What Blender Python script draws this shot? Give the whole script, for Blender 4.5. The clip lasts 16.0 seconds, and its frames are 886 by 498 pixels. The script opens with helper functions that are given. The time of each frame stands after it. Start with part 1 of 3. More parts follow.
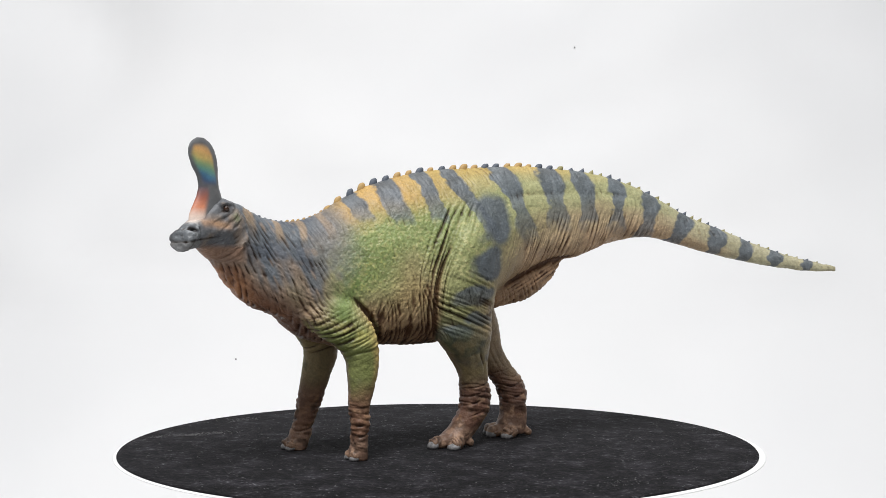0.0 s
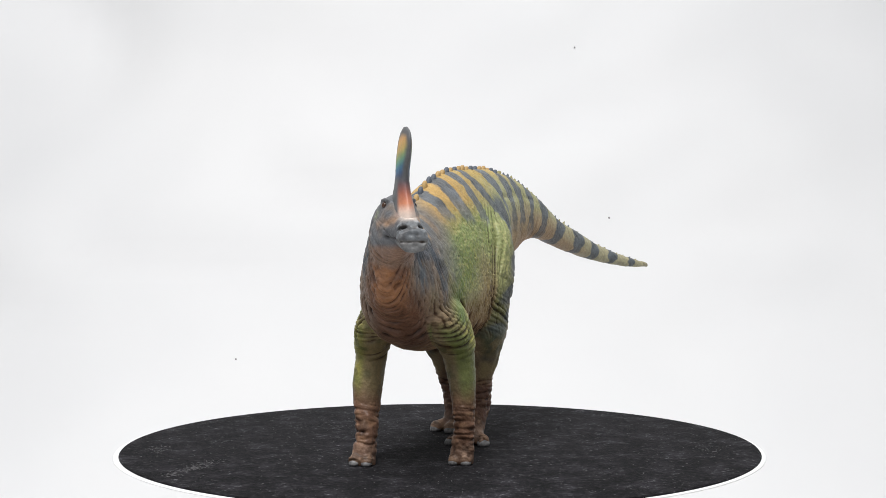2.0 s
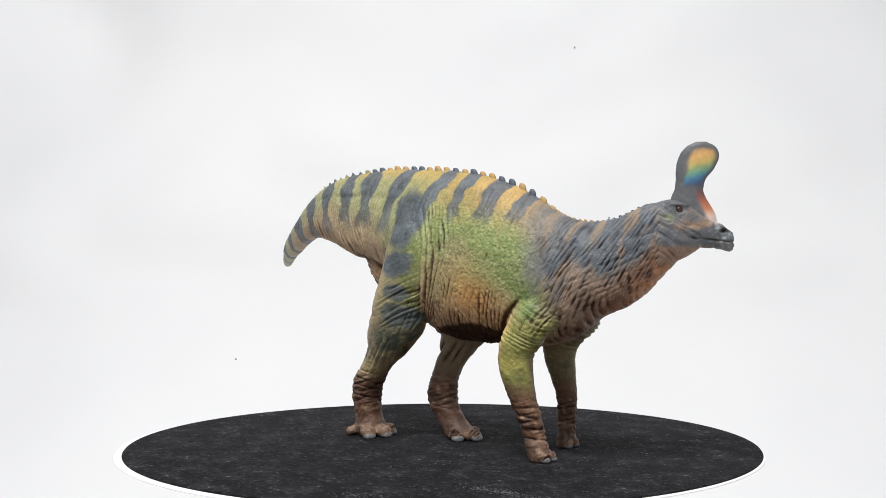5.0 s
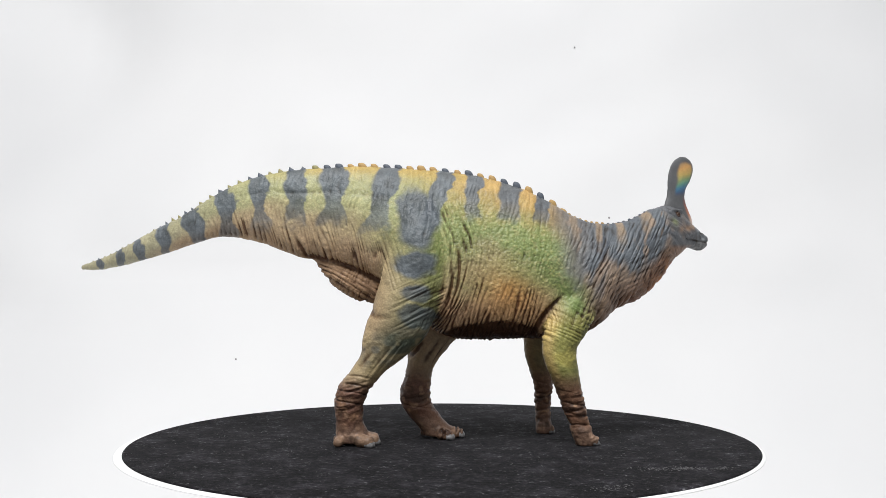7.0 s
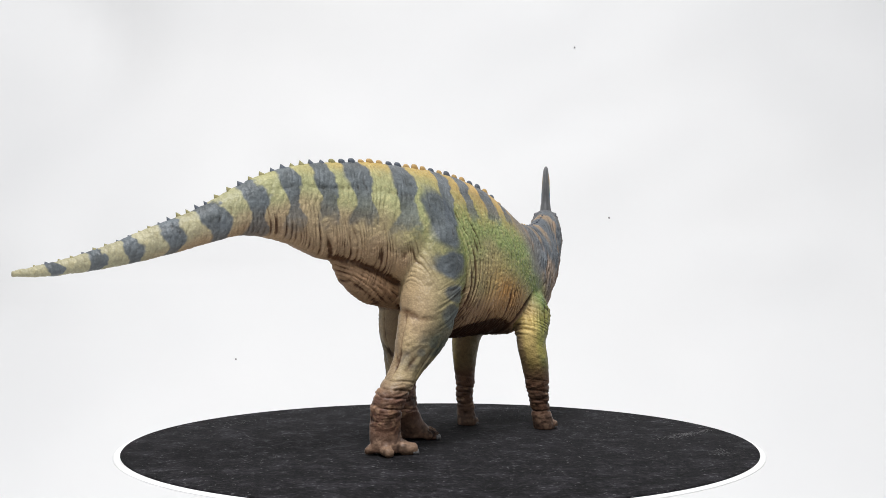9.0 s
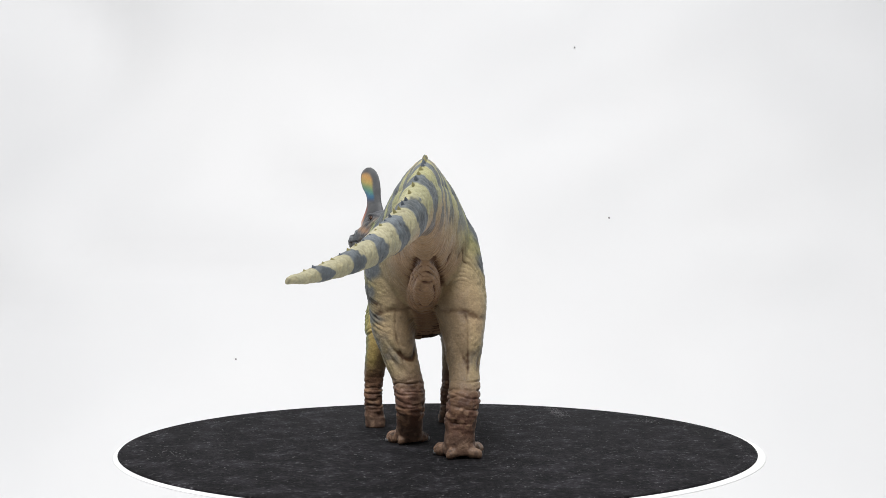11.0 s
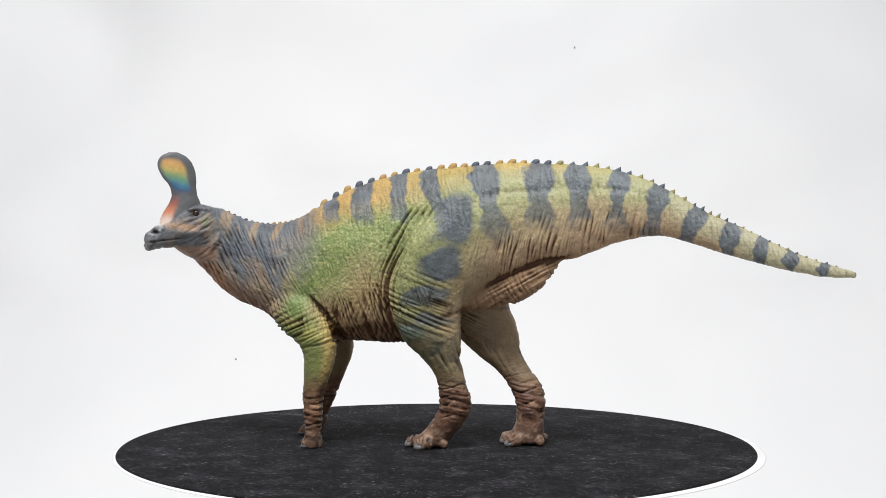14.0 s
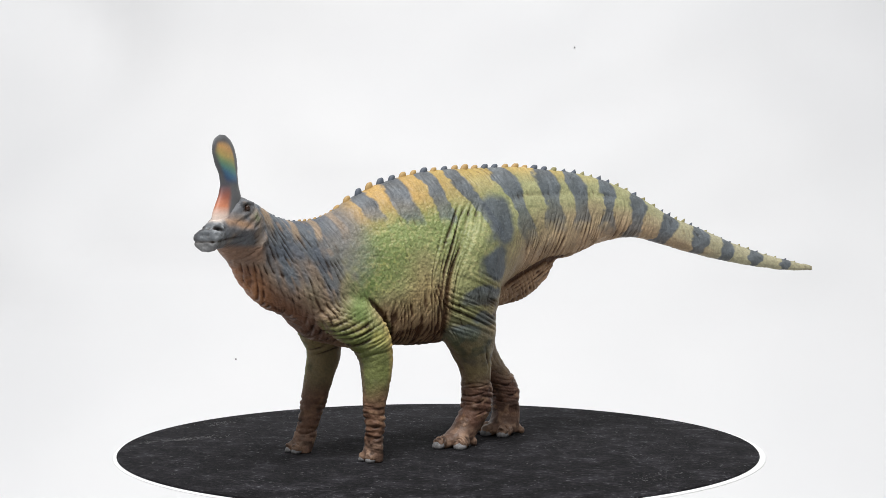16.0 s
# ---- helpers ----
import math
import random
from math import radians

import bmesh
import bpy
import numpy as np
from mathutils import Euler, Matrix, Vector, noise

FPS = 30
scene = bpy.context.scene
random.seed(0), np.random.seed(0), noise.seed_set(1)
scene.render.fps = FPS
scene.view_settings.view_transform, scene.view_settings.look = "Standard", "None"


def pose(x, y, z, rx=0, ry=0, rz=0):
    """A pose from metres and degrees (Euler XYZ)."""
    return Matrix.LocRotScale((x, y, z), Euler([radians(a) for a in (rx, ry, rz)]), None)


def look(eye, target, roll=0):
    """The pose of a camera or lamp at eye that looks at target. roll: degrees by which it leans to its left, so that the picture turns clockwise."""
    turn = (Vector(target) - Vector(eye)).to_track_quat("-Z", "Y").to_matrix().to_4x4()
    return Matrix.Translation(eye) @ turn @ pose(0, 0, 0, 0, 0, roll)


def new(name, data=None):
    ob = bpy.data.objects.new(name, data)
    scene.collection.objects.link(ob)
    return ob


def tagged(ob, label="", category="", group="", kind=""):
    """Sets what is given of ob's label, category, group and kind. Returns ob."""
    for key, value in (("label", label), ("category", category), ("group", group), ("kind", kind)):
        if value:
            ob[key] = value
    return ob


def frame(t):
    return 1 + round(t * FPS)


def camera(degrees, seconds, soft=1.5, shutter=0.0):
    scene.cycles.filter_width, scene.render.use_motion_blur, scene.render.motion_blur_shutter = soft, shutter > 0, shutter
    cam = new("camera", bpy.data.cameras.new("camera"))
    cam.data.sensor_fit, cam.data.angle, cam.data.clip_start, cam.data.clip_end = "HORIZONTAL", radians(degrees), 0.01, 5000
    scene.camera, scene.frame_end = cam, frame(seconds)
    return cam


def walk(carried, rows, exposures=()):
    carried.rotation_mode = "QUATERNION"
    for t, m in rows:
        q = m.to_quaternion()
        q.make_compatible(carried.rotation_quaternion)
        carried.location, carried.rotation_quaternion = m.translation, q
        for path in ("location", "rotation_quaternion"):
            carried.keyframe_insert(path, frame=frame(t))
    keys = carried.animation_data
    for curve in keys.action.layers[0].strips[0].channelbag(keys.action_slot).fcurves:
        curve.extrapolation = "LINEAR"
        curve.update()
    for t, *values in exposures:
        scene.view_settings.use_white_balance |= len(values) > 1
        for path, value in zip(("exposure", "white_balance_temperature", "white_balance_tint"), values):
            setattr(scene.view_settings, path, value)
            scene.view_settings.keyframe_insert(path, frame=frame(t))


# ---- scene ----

# ---- camera: it stands still before a turntable ----
TOP = 0.11          # height of the turntable's felt above the sheet
cam = camera(38.75, 16.0, soft=0.75)
EYE = pose(0.0, -0.515, TOP + 0.0806, 90 - 0.17, 0.0, -0.15)
walk(cam, [(0.0, EYE), (16.0, EYE)])

# turn of the table, seconds and degrees
TURN = [
    (0.0, 0.0), (0.5, 10.98), (1.0, 23.09), (1.5, 33.39), (2.0, 45.06), (2.5, 55.71), (3.0, 67.26), (3.5, 78.77),
    (4.0, 90.74), (4.8, 108.4), (5.6, 125.8), (6.5, 145.52), (7.0, 156.68), (7.5, 167.63), (8.0, 180.06), (8.5, 190.89),
    (9.0, 202.71), (9.8, 221.4), (10.6, 240.1), (11.5, 261.18), (12.0, 272.98), (12.5, 285.04), (13.0, 296.62),
    (13.5, 307.66), (14.0, 319.91), (14.5, 331.69), (15.0, 343.85), (15.5, 355.12), (16.0, 367.44)]
FACING = 331.69      # the figure stands square to the camera at this turn

# ---- light: even room light, a soft box overhead, an added backdrop fill ----
world = bpy.data.worlds.new("room")
world.use_nodes = True
scene.world = world
wbg = world.node_tree.nodes["Background"]
wbg.inputs["Color"].default_value = (0.96, 0.98, 1.0, 1)
wbg.inputs["Strength"].default_value = 0.285


def soft_box(name, eye, target, width, height, watts, colour):
    data = bpy.data.lights.new(name, "AREA")
    data.shape, data.size, data.size_y, data.energy, data.color = "RECTANGLE", width, height, watts, colour
    ob = new(name, data)
    ob.matrix_world = look(eye, target)
    return ob


soft_box("soft_box_top", (-0.1, -0.40, 0.956), (0.0, 0.02, 0.156), 0.36, 0.34, 9.6, (0.995, 0.99, 1.0))
# added fill with no known source, only to brighten the sheet behind
soft_box("backdrop_fill", (0.4, 0.15, 1.05), (0.2, 0.7, 0.25), 1.1, 0.4, 1.45, (0.99, 0.995, 1.0))
scene.view_settings.exposure = 0.0


# ---- materials ----
def mat(name):
    m = bpy.data.materials.new(name)
    m.use_nodes = True
    nt = m.node_tree
    return m, nt.nodes, nt.links, nt.nodes["Principled BSDF"]


def noise_node(nodes, links, scale, detail=3.0, rough=0.55):
    co = nodes.new("ShaderNodeTexCoord")
    n = nodes.new("ShaderNodeTexNoise")
    n.inputs["Scale"].default_value, n.inputs["Detail"].default_value, n.inputs["Roughness"].default_value = scale, detail, rough
    links.new(co.outputs["Object"], n.inputs["Vector"])
    return n


def ramp(nodes, links, src, stops):
    r = nodes.new("ShaderNodeValToRGB")
    el = r.color_ramp.elements
    while len(el) < len(stops):
        el.new(0.5)
    for e, (p, c) in zip(el, stops):
        e.position, e.color = p, (*c, 1)
    links.new(src, r.inputs["Fac"])
    return r


def bump_node(nodes, links, src, strength, distance, before=None):
    b = nodes.new("ShaderNodeBump")
    b.inputs["Strength"].default_value, b.inputs["Distance"].default_value = strength, distance
    links.new(src, b.inputs["Height"])
    if before:
        links.new(before.outputs["Normal"], b.inputs["Normal"])
    return b


def mixed(nodes, links, a, b, fac, mode="MULTIPLY"):
    m = nodes.new("ShaderNodeMix")
    m.data_type, m.blend_type = "RGBA", mode
    for sock, v in ((m.inputs[0], fac), (m.inputs[6], a), (m.inputs[7], b)):
        if isinstance(v, (int, float)):
            sock.default_value = v
        elif isinstance(v, tuple):
            sock.default_value = (*v, 1)
        else:
            links.new(v, sock)
    return m.outputs[2]


def painted_skin(name="painted_skin", scaly=1.0):
    """Hand-painted plastic skin: the brushed colours, a fine grain over them and pebbly scales."""
    m, nodes, links, p = mat(name)
    at = nodes.new("ShaderNodeAttribute")
    at.attribute_name = "paint"
    fine = noise_node(nodes, links, 1300, 4, 0.7)
    wide = noise_node(nodes, links, 210, 4, 0.65)
    g1 = ramp(nodes, links, fine.outputs["Fac"], [(0.34, (0.68, 0.68, 0.68)), (0.64, (1.3, 1.3, 1.28))])
    g2 = ramp(nodes, links, wide.outputs["Fac"], [(0.3, (0.86, 0.87, 0.88)), (0.7, (1.2, 1.19, 1.15))])
    c = mixed(nodes, links, at.outputs["Color"], g1.outputs["Color"], 0.2)
    c = mixed(nodes, links, c, g2.outputs["Color"], 0.7)
    co = nodes.new("ShaderNodeTexCoord")
    v = nodes.new("ShaderNodeTexVoronoi")
    v.inputs["Scale"].default_value = 1250
    links.new(co.outputs["Object"], v.inputs["Vector"])
    rim = ramp(nodes, links, v.outputs["Distance"], [(0.2, (1.3, 1.29, 1.24)), (0.75, (0.72, 0.71, 0.71))])
    c = mixed(nodes, links, c, rim.outputs["Color"], 0.3 * scaly)
    links.new(c, p.inputs["Base Color"])
    inv = nodes.new("ShaderNodeMath")
    inv.operation = "SUBTRACT"
    inv.inputs[0].default_value = 1.0
    links.new(v.outputs["Distance"], inv.inputs[1])
    b1 = bump_node(nodes, links, inv.outputs[0], 0.5 * scaly, 0.0002)
    b2 = bump_node(nodes, links, fine.outputs["Fac"], 0.35, 0.0002, b1)
    links.new(b2.outputs["Normal"], p.inputs["Normal"])
    rr = ramp(nodes, links, wide.outputs["Fac"], [(0.3, (0.42, 0.42, 0.42)), (0.7, (0.58, 0.58, 0.58))])
    links.new(rr.outputs["Color"], p.inputs["Roughness"])
    p.inputs["Specular IOR Level"].default_value = 0.35
    return m


def plain_paint(name, colour, rough, grain=1500, spread=0.25, bump=0.3):
    m, nodes, links, p = mat(name)
    n = noise_node(nodes, links, grain, 4)
    lo, hi = tuple(x * (1 - spread) for x in colour), tuple(min(1, x * (1 + spread)) for x in colour)
    r = ramp(nodes, links, n.outputs["Fac"], [(0.3, lo), (0.7, hi)])
    links.new(r.outputs["Color"], p.inputs["Base Color"])
    p.inputs["Roughness"].default_value = rough
    if bump:
        b = bump_node(nodes, links, n.outputs["Fac"], bump, 0.0002)
        links.new(b.outputs["Normal"], p.inputs["Normal"])
    return m


def felt_material():
    m, nodes, links, p = mat("black_felt")
    fine = noise_node(nodes, links, 430, 6, 0.8)
    wide = noise_node(nodes, links, 75, 5, 0.7)
    base = ramp(nodes, links, fine.outputs["Fac"], [(0.3, (0.005, 0.0049, 0.0058)), (0.5, (0.0115, 0.0111, 0.0128)), (0.59, (0.024, 0.0233, 0.026)), (0.68, (0.17, 0.166, 0.172))])
    dust = ramp(nodes, links, wide.outputs["Fac"], [(0.33, (0.4, 0.4, 0.41)), (0.5, (0.8, 0.79, 0.8)), (0.68, (2.6, 2.55, 2.6))])
    c = mixed(nodes, links, base.outputs["Color"], dust.outputs["Color"], 1.0)
    links.new(c, p.inputs["Base Color"])
    p.inputs["Roughness"].default_value = 0.95
    p.inputs["Specular IOR Level"].default_value = 0.06
    p.inputs["Sheen Weight"].default_value = 0.025
    p.inputs["Sheen Roughness"].default_value = 0.6
    b = bump_node(nodes, links, fine.outputs["Fac"], 0.8, 0.0008)
    links.new(b.outputs["Normal"], p.inputs["Normal"])
    return m


def paper_material():
    m, nodes, links, p = mat("white_sheet")
    wide = noise_node(nodes, links, 3.2, 3, 0.5)
    c = ramp(nodes, links, wide.outputs["Fac"], [(0.35, (0.82, 0.822, 0.825)), (0.65, (0.86, 0.858, 0.855))])
    links.new(c.outputs["Color"], p.inputs["Base Color"])
    p.inputs["Roughness"].default_value = 0.8
    p.inputs["Specular IOR Level"].default_value = 0.2
    return m


SKIN = painted_skin()
CREST_SKIN = painted_skin("crest_skin", 0.2)
OCHRE = plain_paint("ochre_paint", (0.42, 0.27, 0.1), 0.6)
SLATE = plain_paint("slate_paint", (0.085, 0.1, 0.125), 0.6)
OLIVE = plain_paint("olive_paint", (0.26, 0.235, 0.1), 0.6)
NAIL = plain_paint("grey_nail", (0.19, 0.186, 0.186), 0.5, 900, spread=0.45)
EYE_PAINT = plain_paint("brown_eye", (0.045, 0.02, 0.011), 0.2, 700, 0.5, 0)
FELT = felt_material()
LINT = plain_paint("pale_lint", (0.12, 0.116, 0.12), 0.95, spread=0.6)
PLASTIC = plain_paint("white_plastic", (0.93, 0.93, 0.925), 0.45, 60, 0.03, 0)
PAPER = paper_material()
SPECK = plain_paint("grey_dust", (0.28, 0.27, 0.27), 0.9)


# ---- building helpers ----
def part(name, bm, material, parent=None, label=""):
    me = bpy.data.meshes.new(name)
    bm.to_mesh(me)
    bm.free()
    for f in me.polygons:
        f.use_smooth = True
    me.materials.append(material)
    ob = new(name, me)
    ob.parent = parent
    return tagged(ob, label)


def lathe(profile, steps):
    """A closed solid of revolution; the profile is (radius, height) from the axis below to the axis above."""
    bm = bmesh.new()
    rings = []
    for r, z in profile:
        if r < 1e-9:
            rings.append([bm.verts.new((0, 0, z))])
        else:
            rings.append([bm.verts.new((r * math.cos(2 * math.pi * i / steps), r * math.sin(2 * math.pi * i / steps), z)) for i in range(steps)])
    for a, b in zip(rings, rings[1:]):
        for i in range(steps):
            j = (i + 1) % steps
            quad = [a[i % len(a)], a[j % len(a)], b[j % len(b)], b[i % len(b)]]
            f = list(dict.fromkeys(quad))
            if len(f) > 2:
                bm.faces.new(f)
    return bm


def glide(xs, ys, x):
    """Smooth curve through the knots."""
    xs, ys, x = np.asarray(xs, float), np.asarray(ys, float), np.asarray(x, float)
    d = np.diff(ys) / np.diff(xs)
    m = np.concatenate([[d[0]], (d[:-1] + d[1:]) / 2, [d[-1]]])
    m[1:-1] = np.where(d[:-1] * d[1:] <= 0, 0.35 * m[1:-1], m[1:-1])
    i = np.clip(np.searchsorted(xs, x) - 1, 0, len(xs) - 2)
    h = xs[i + 1] - xs[i]
    t = np.clip((x - xs[i]) / h, 0, 1)
    return (ys[i] * (1 + 2 * t) * (1 - t) ** 2 + m[i] * h * t * (1 - t) ** 2 + ys[i + 1] * t * t * (3 - 2 * t) + m[i + 1] * h * t * t * (t - 1))


def step(a, b, x):
    t = np.clip((x - a) / (b - a), 0, 1)
    return t * t * (3 - 2 * t)


def lattice(i, j, k, seed):
    n = (i.astype(np.int64) * 374761393 + j.astype(np.int64) * 668265263 + k.astype(np.int64) * 2147483647 + seed * 974634777) & 0x7FFFFFFF
    n = ((n ^ (n >> 13)) * 1274126177) & 0x7FFFFFFF
    n = (n ^ (n >> 16)) & 0xFFFF
    return n / 32767.5 - 1.0


def cloud(p, size, seed=0):
    """Value noise in -1..1 at the points p (millimetres), with lumps of that size."""
    q = p / size
    c = np.floor(q).astype(np.int64)
    f = q - c
    f = f * f * (3 - 2 * f)
    out = 0
    for dx in (0, 1):
        for dy in (0, 1):
            for dz in (0, 1):
                w = (f[:, 0] if dx else 1 - f[:, 0]) * (f[:, 1] if dy else 1 - f[:, 1]) * (f[:, 2] if dz else 1 - f[:, 2])
                out = out + w * lattice(c[:, 0] + dx, c[:, 1] + dy, c[:, 2] + dz, seed)
    return out


def rings_to_mesh(rings, verts, faces):
    """Adds a capped tube through rings of equal length."""
    base, n = len(verts), len(rings[0])
    for r in rings:
        verts.extend(map(tuple, r))
    for a in range(len(rings) - 1):
        for i in range(n):
            j = (i + 1) % n
            faces.append((base + a * n + i, base + a * n + j, base + (a + 1) * n + j, base + (a + 1) * n + i))
    faces.append(tuple(base + i for i in reversed(range(n))))
    faces.append(tuple(base + (len(rings) - 1) * n + i for i in range(n)))


# ---- the figure's plan, in millimetres: x to the tail, y to its right flank, z up ----
# station: x, mid-plane y, back z, belly z, half width, height of the widest part
TRUNK = [
    (-107, -19.0, 90, 79.2, 3.6, 0.5), (-100, -14.4, 96, 74.0, 6.2, 0.5), (-92, -10.6, 96.2, 64.5, 7.8, 0.5), (-85, -8.4, 93.2, 58.4, 9.2, 0.46), (-78.6, -7.2, 90.6, 55.6, 11.2, 0.45),
    (-72, -6.6, 89.7, 53, 13.2, 0.42), (-65, -5.6, 90.2, 46.6, 15.6, 0.4), (-58, -5.1, 91.8, 43.6, 16.4, 0.38), (-51, -5.1, 95.8, 42, 17.4, 0.38),
    (-43, -5.2, 100.4, 41.3, 18.6, 0.38), (-33, -5.4, 104.7, 41.3, 20, 0.38), (-17, -6.3, 109.2, 41, 20.8, 0.38), (0, -7.2, 111.4, 44, 21, 0.4)]
RUMP = [
    (9, -7.7, 112.0, 52, 20.4, 0.42), (20, -9.0, 112.9, 62, 17, 0.44), (32, -10.2, 113.3, 68.5, 12.6, 0.47), (42, -11.2, 112.9, 72.5, 10.2, 0.5),
    (58, -13.4, 112.0, 75.8, 8.0, 0.5), (74, -15.8, 109.2, 81.8, 6.6, 0.5), (89, -19.9, 103.5, 84.1, 5.7, 0.5), (106, -26.9, 93.4, 79.8, 4.9, 0.5),
    (118, -34, 87.7, 76, 4.3, 0.5), (127, -39.7, 82.9, 73.6, 3.7, 0.5), (137, -48, 78.1, 71.2, 2.9, 0.5), (147, -57, 74.2, 69.6, 2.1, 0.5), (155.4, -64.6, 71.9, 69.3, 1.1, 0.5)]
SPINE = np.array(TRUNK + RUMP)


def spine(x):
    """Mid-plane y, back, belly, half width and widest height at x."""
    return [glide(SPINE[:, 0], SPINE[:, k], x) for k in range(1, 6)]


def girth(u, um, hips):
    """Share of the half width at the height u (0 belly, 1 back); hips: 1 where the back is roof-shaped."""
    p, q = 2.0 - 0.5 * hips, 2.0 - 0.25 * hips
    t = np.where(u > um, (u - um) / (1 - um), (um - u) / um)
    t = np.clip(t, 0, 1)
    return np.where(u > um, (1 - t ** p) ** (1 / q), (1 - t ** 2.3) ** (1 / 2.2))


def roofed(x):
    return step(-75, -40, x) * (1 - 0.7 * step(40, 80, x))


# the head: forward direction, and stations of distance ahead of the eyes, top, bottom, half width
EYES = np.array([-100.0, -15.9, 0.0])
AHEAD = np.array([-0.845, -0.535, 0.0])
ASIDE = np.array([-AHEAD[1], AHEAD[0], 0.0])   # points to the figure's left
SKULL = [
    (-11, 94.5, 74.5, 6.8), (-6, 96.8, 75.5, 7.2), (-2, 97.6, 77.5, 6.9), (2, 97.0, 79.0, 6.4), (6, 94.6, 79.6, 5.6), (10, 91.4, 79.6, 4.9),
    (13.2, 89.4, 79.4, 4.4), (16, 88.2, 79.0, 4.7), (18.0, 86.8, 78.4, 4.9), (19.3, 85.8, 78.2, 4.8), (19.9, 84.8, 78.8, 4.3)]
# the crest: height, middle ahead of the eyes, half length, half thickness
CREST = [
    (88, 7.2, 7.2, 3.6), (92, 6.0, 7.6, 3.3), (95.5, 4.4, 7.4, 2.9), (98.5, 3.9, 6.2, 2.5), (101.5, 4.1, 5.2, 2.15), (105.3, 4.9, 5.6, 2.0),
    (108.6, 6.2, 6.9, 1.9), (112.5, 7.5, 7.4, 1.7), (115.5, 8.2, 6.4, 1.35), (117.5, 8.5, 4.4, 1.0), (118.7, 8.6, 1.8, 0.5)]
# legs: height, front x, back x, mid y, half width
LEGS = {
    "fore_left": [(62, -63, -44, -16, 5.5), (55, -66.5, -40, -17, 7.8), (50, -64, -38.4, -18.2, 8), (46.5, -60.8, -38, -19.5, 7.2), (40, -52.6, -37.9, -20.7, 6),
                  (33.4, -50.6, -38.6, -21.6, 5.2), (26.8, -50.6, -40.8, -22.6, 4.7), (20, -51, -42.6, -23.2, 4.3), (13.6, -50.2, -43, -23.3, 4.0), (7, -50, -43.6, -22.8, 4.2),
                  (2.5, -50.2, -43.4, -22.4, 4.6), (0, -50, -43.4, -22.4, 4.4)],
    "fore_right": [(62, -60, -46, 6, 5), (52, -62, -43.5, 8.9, 7.2), (45, -58.3, -41, 11.2, 6.7), (38, -54.2, -40.3, 12.7, 5.7), (31, -54.6, -42.2, 13.4, 5.6), (24, -55.8, -45.2, 13.2, 5.1),
                   (17, -57.6, -47.9, 12.4, 4.4), (10, -59.2, -50.8, 11.9, 4.0), (4, -61, -52.6, 12, 4.4), (0, -62, -54.2, 11.8, 4.5)],
    "hind_left": [(94, -1, 12, -16, 8), (86, -8, 14, -18, 10.5), (77, -12, 15, -19.5, 11), (68, -15, 14.5, -20, 10.6), (60, -15.4, 13.4, -19.6, 10.2), (52, -13.4, 12.2, -19.2, 9.2), (44, -10.8, 12.3, -18.8, 8.4),
                  (37.4, -5, 11.8, -17.2, 7.3), (32.8, -0.6, 12.0, -16, 7.0), (26, 2.2, 13.6, -14, 6.2), (19.6, 2.8, 15.4, -13.3, 6.1), (15, 2.2, 15.1, -13.2, 5.8), (8.5, -2, 11.4, -12.9, 5.2), (4, -6.5, 7.4, -12.6, 5.4), (1, -7, 5.5, -12.3, 5.2)],
    "hind_right": [(94, 3, 17, 0, 8), (86, -2, 20, 2.5, 10.5), (77, -4, 22, 4.4, 11), (68, -3, 24, 5.4, 11), (60, 0, 26.6, 6.2, 10.6), (52, 3, 29.2, 6.6, 9.4), (44, 6, 31.6, 6.6, 8.0),
                   (37, 12.5, 32.8, 6.2, 6.7), (30, 22.5, 36.6, 5.6, 5.8), (24, 27.4, 41.3, 4.8, 6.1), (17, 30.8, 43, 3.4, 6.3), (10, 31.2, 42.3, 2.7, 5.9), (4, 29, 42.4, 2.7, 6.2), (1, 28.5, 42, 2.6, 6.2)]}
# toes: root x, y and tip x, y, radius
TOES = [
    (-2, -12.2, -11.4, -12.6, 3.2), (0, -16.2, -5.6, -20.6, 3.0), (0, -8.2, -6.4, -5.2, 2.9),
    (33, 2.8, 24.6, 3.2, 3.3), (34, 7.2, 27.6, 11.6, 3.1), (34, -1.6, 28, -5, 3.0), (40, 5, 42.2, 10.5, 2.2), (40, 1, 42.4, -3, 2.1), (4, -14.5, 5.6, -17.5, 2.0),
    (-47, -20.4, -51.0, -19.8, 2.3), (-47, -24.2, -51.0, -25.0, 2.3), (-58.5, 10.2, -63.0, 9.2, 2.3), (-58.5, 13.9, -63.2, 14.4, 2.3)]


def head_point(s, a, z):
    p = EYES + AHEAD * s + ASIDE * a
    return np.array([p[0], p[1], z])


def bean(root, tip, r, n=14, m=20):
    """Rings of a toe from root to tip, flat below."""
    out = []
    root, tip = np.array(root), np.array(tip)
    d = tip - root
    side = np.array([-d[1], d[0], 0]) / max(np.hypot(d[0], d[1]), 1e-6)
    for k in range(n):
        t = k / (n - 1)
        rr = r * math.sqrt(max(0.05, 1 - (2 * t - 1) ** 8)) * (1.08 - 0.2 * t)
        c = root + d * t
        out.append([c + side * rr * math.cos(q) + np.array([0, 0, max(0.0 if c[2] < 4 else -9, c[2] + rr * 0.95 * math.sin(q)) - c[2]]) for q in np.linspace(0, 2 * math.pi, m, endpoint=False)])
    return out


def figure_solids():
    verts, faces = [], []
    xs = np.linspace(-107, 155.4, 266)
    yc, zt, zb, w, um = spine(xs)
    tang = np.gradient(yc, xs)
    ang = np.linspace(0, 2 * math.pi, 72, endpoint=False)
    rings = []
    for i, x in enumerate(xs):
        nx, ny = -tang[i] / math.hypot(1, tang[i]), 1 / math.hypot(1, tang[i])
        u = (1 - np.cos(ang)) / 2
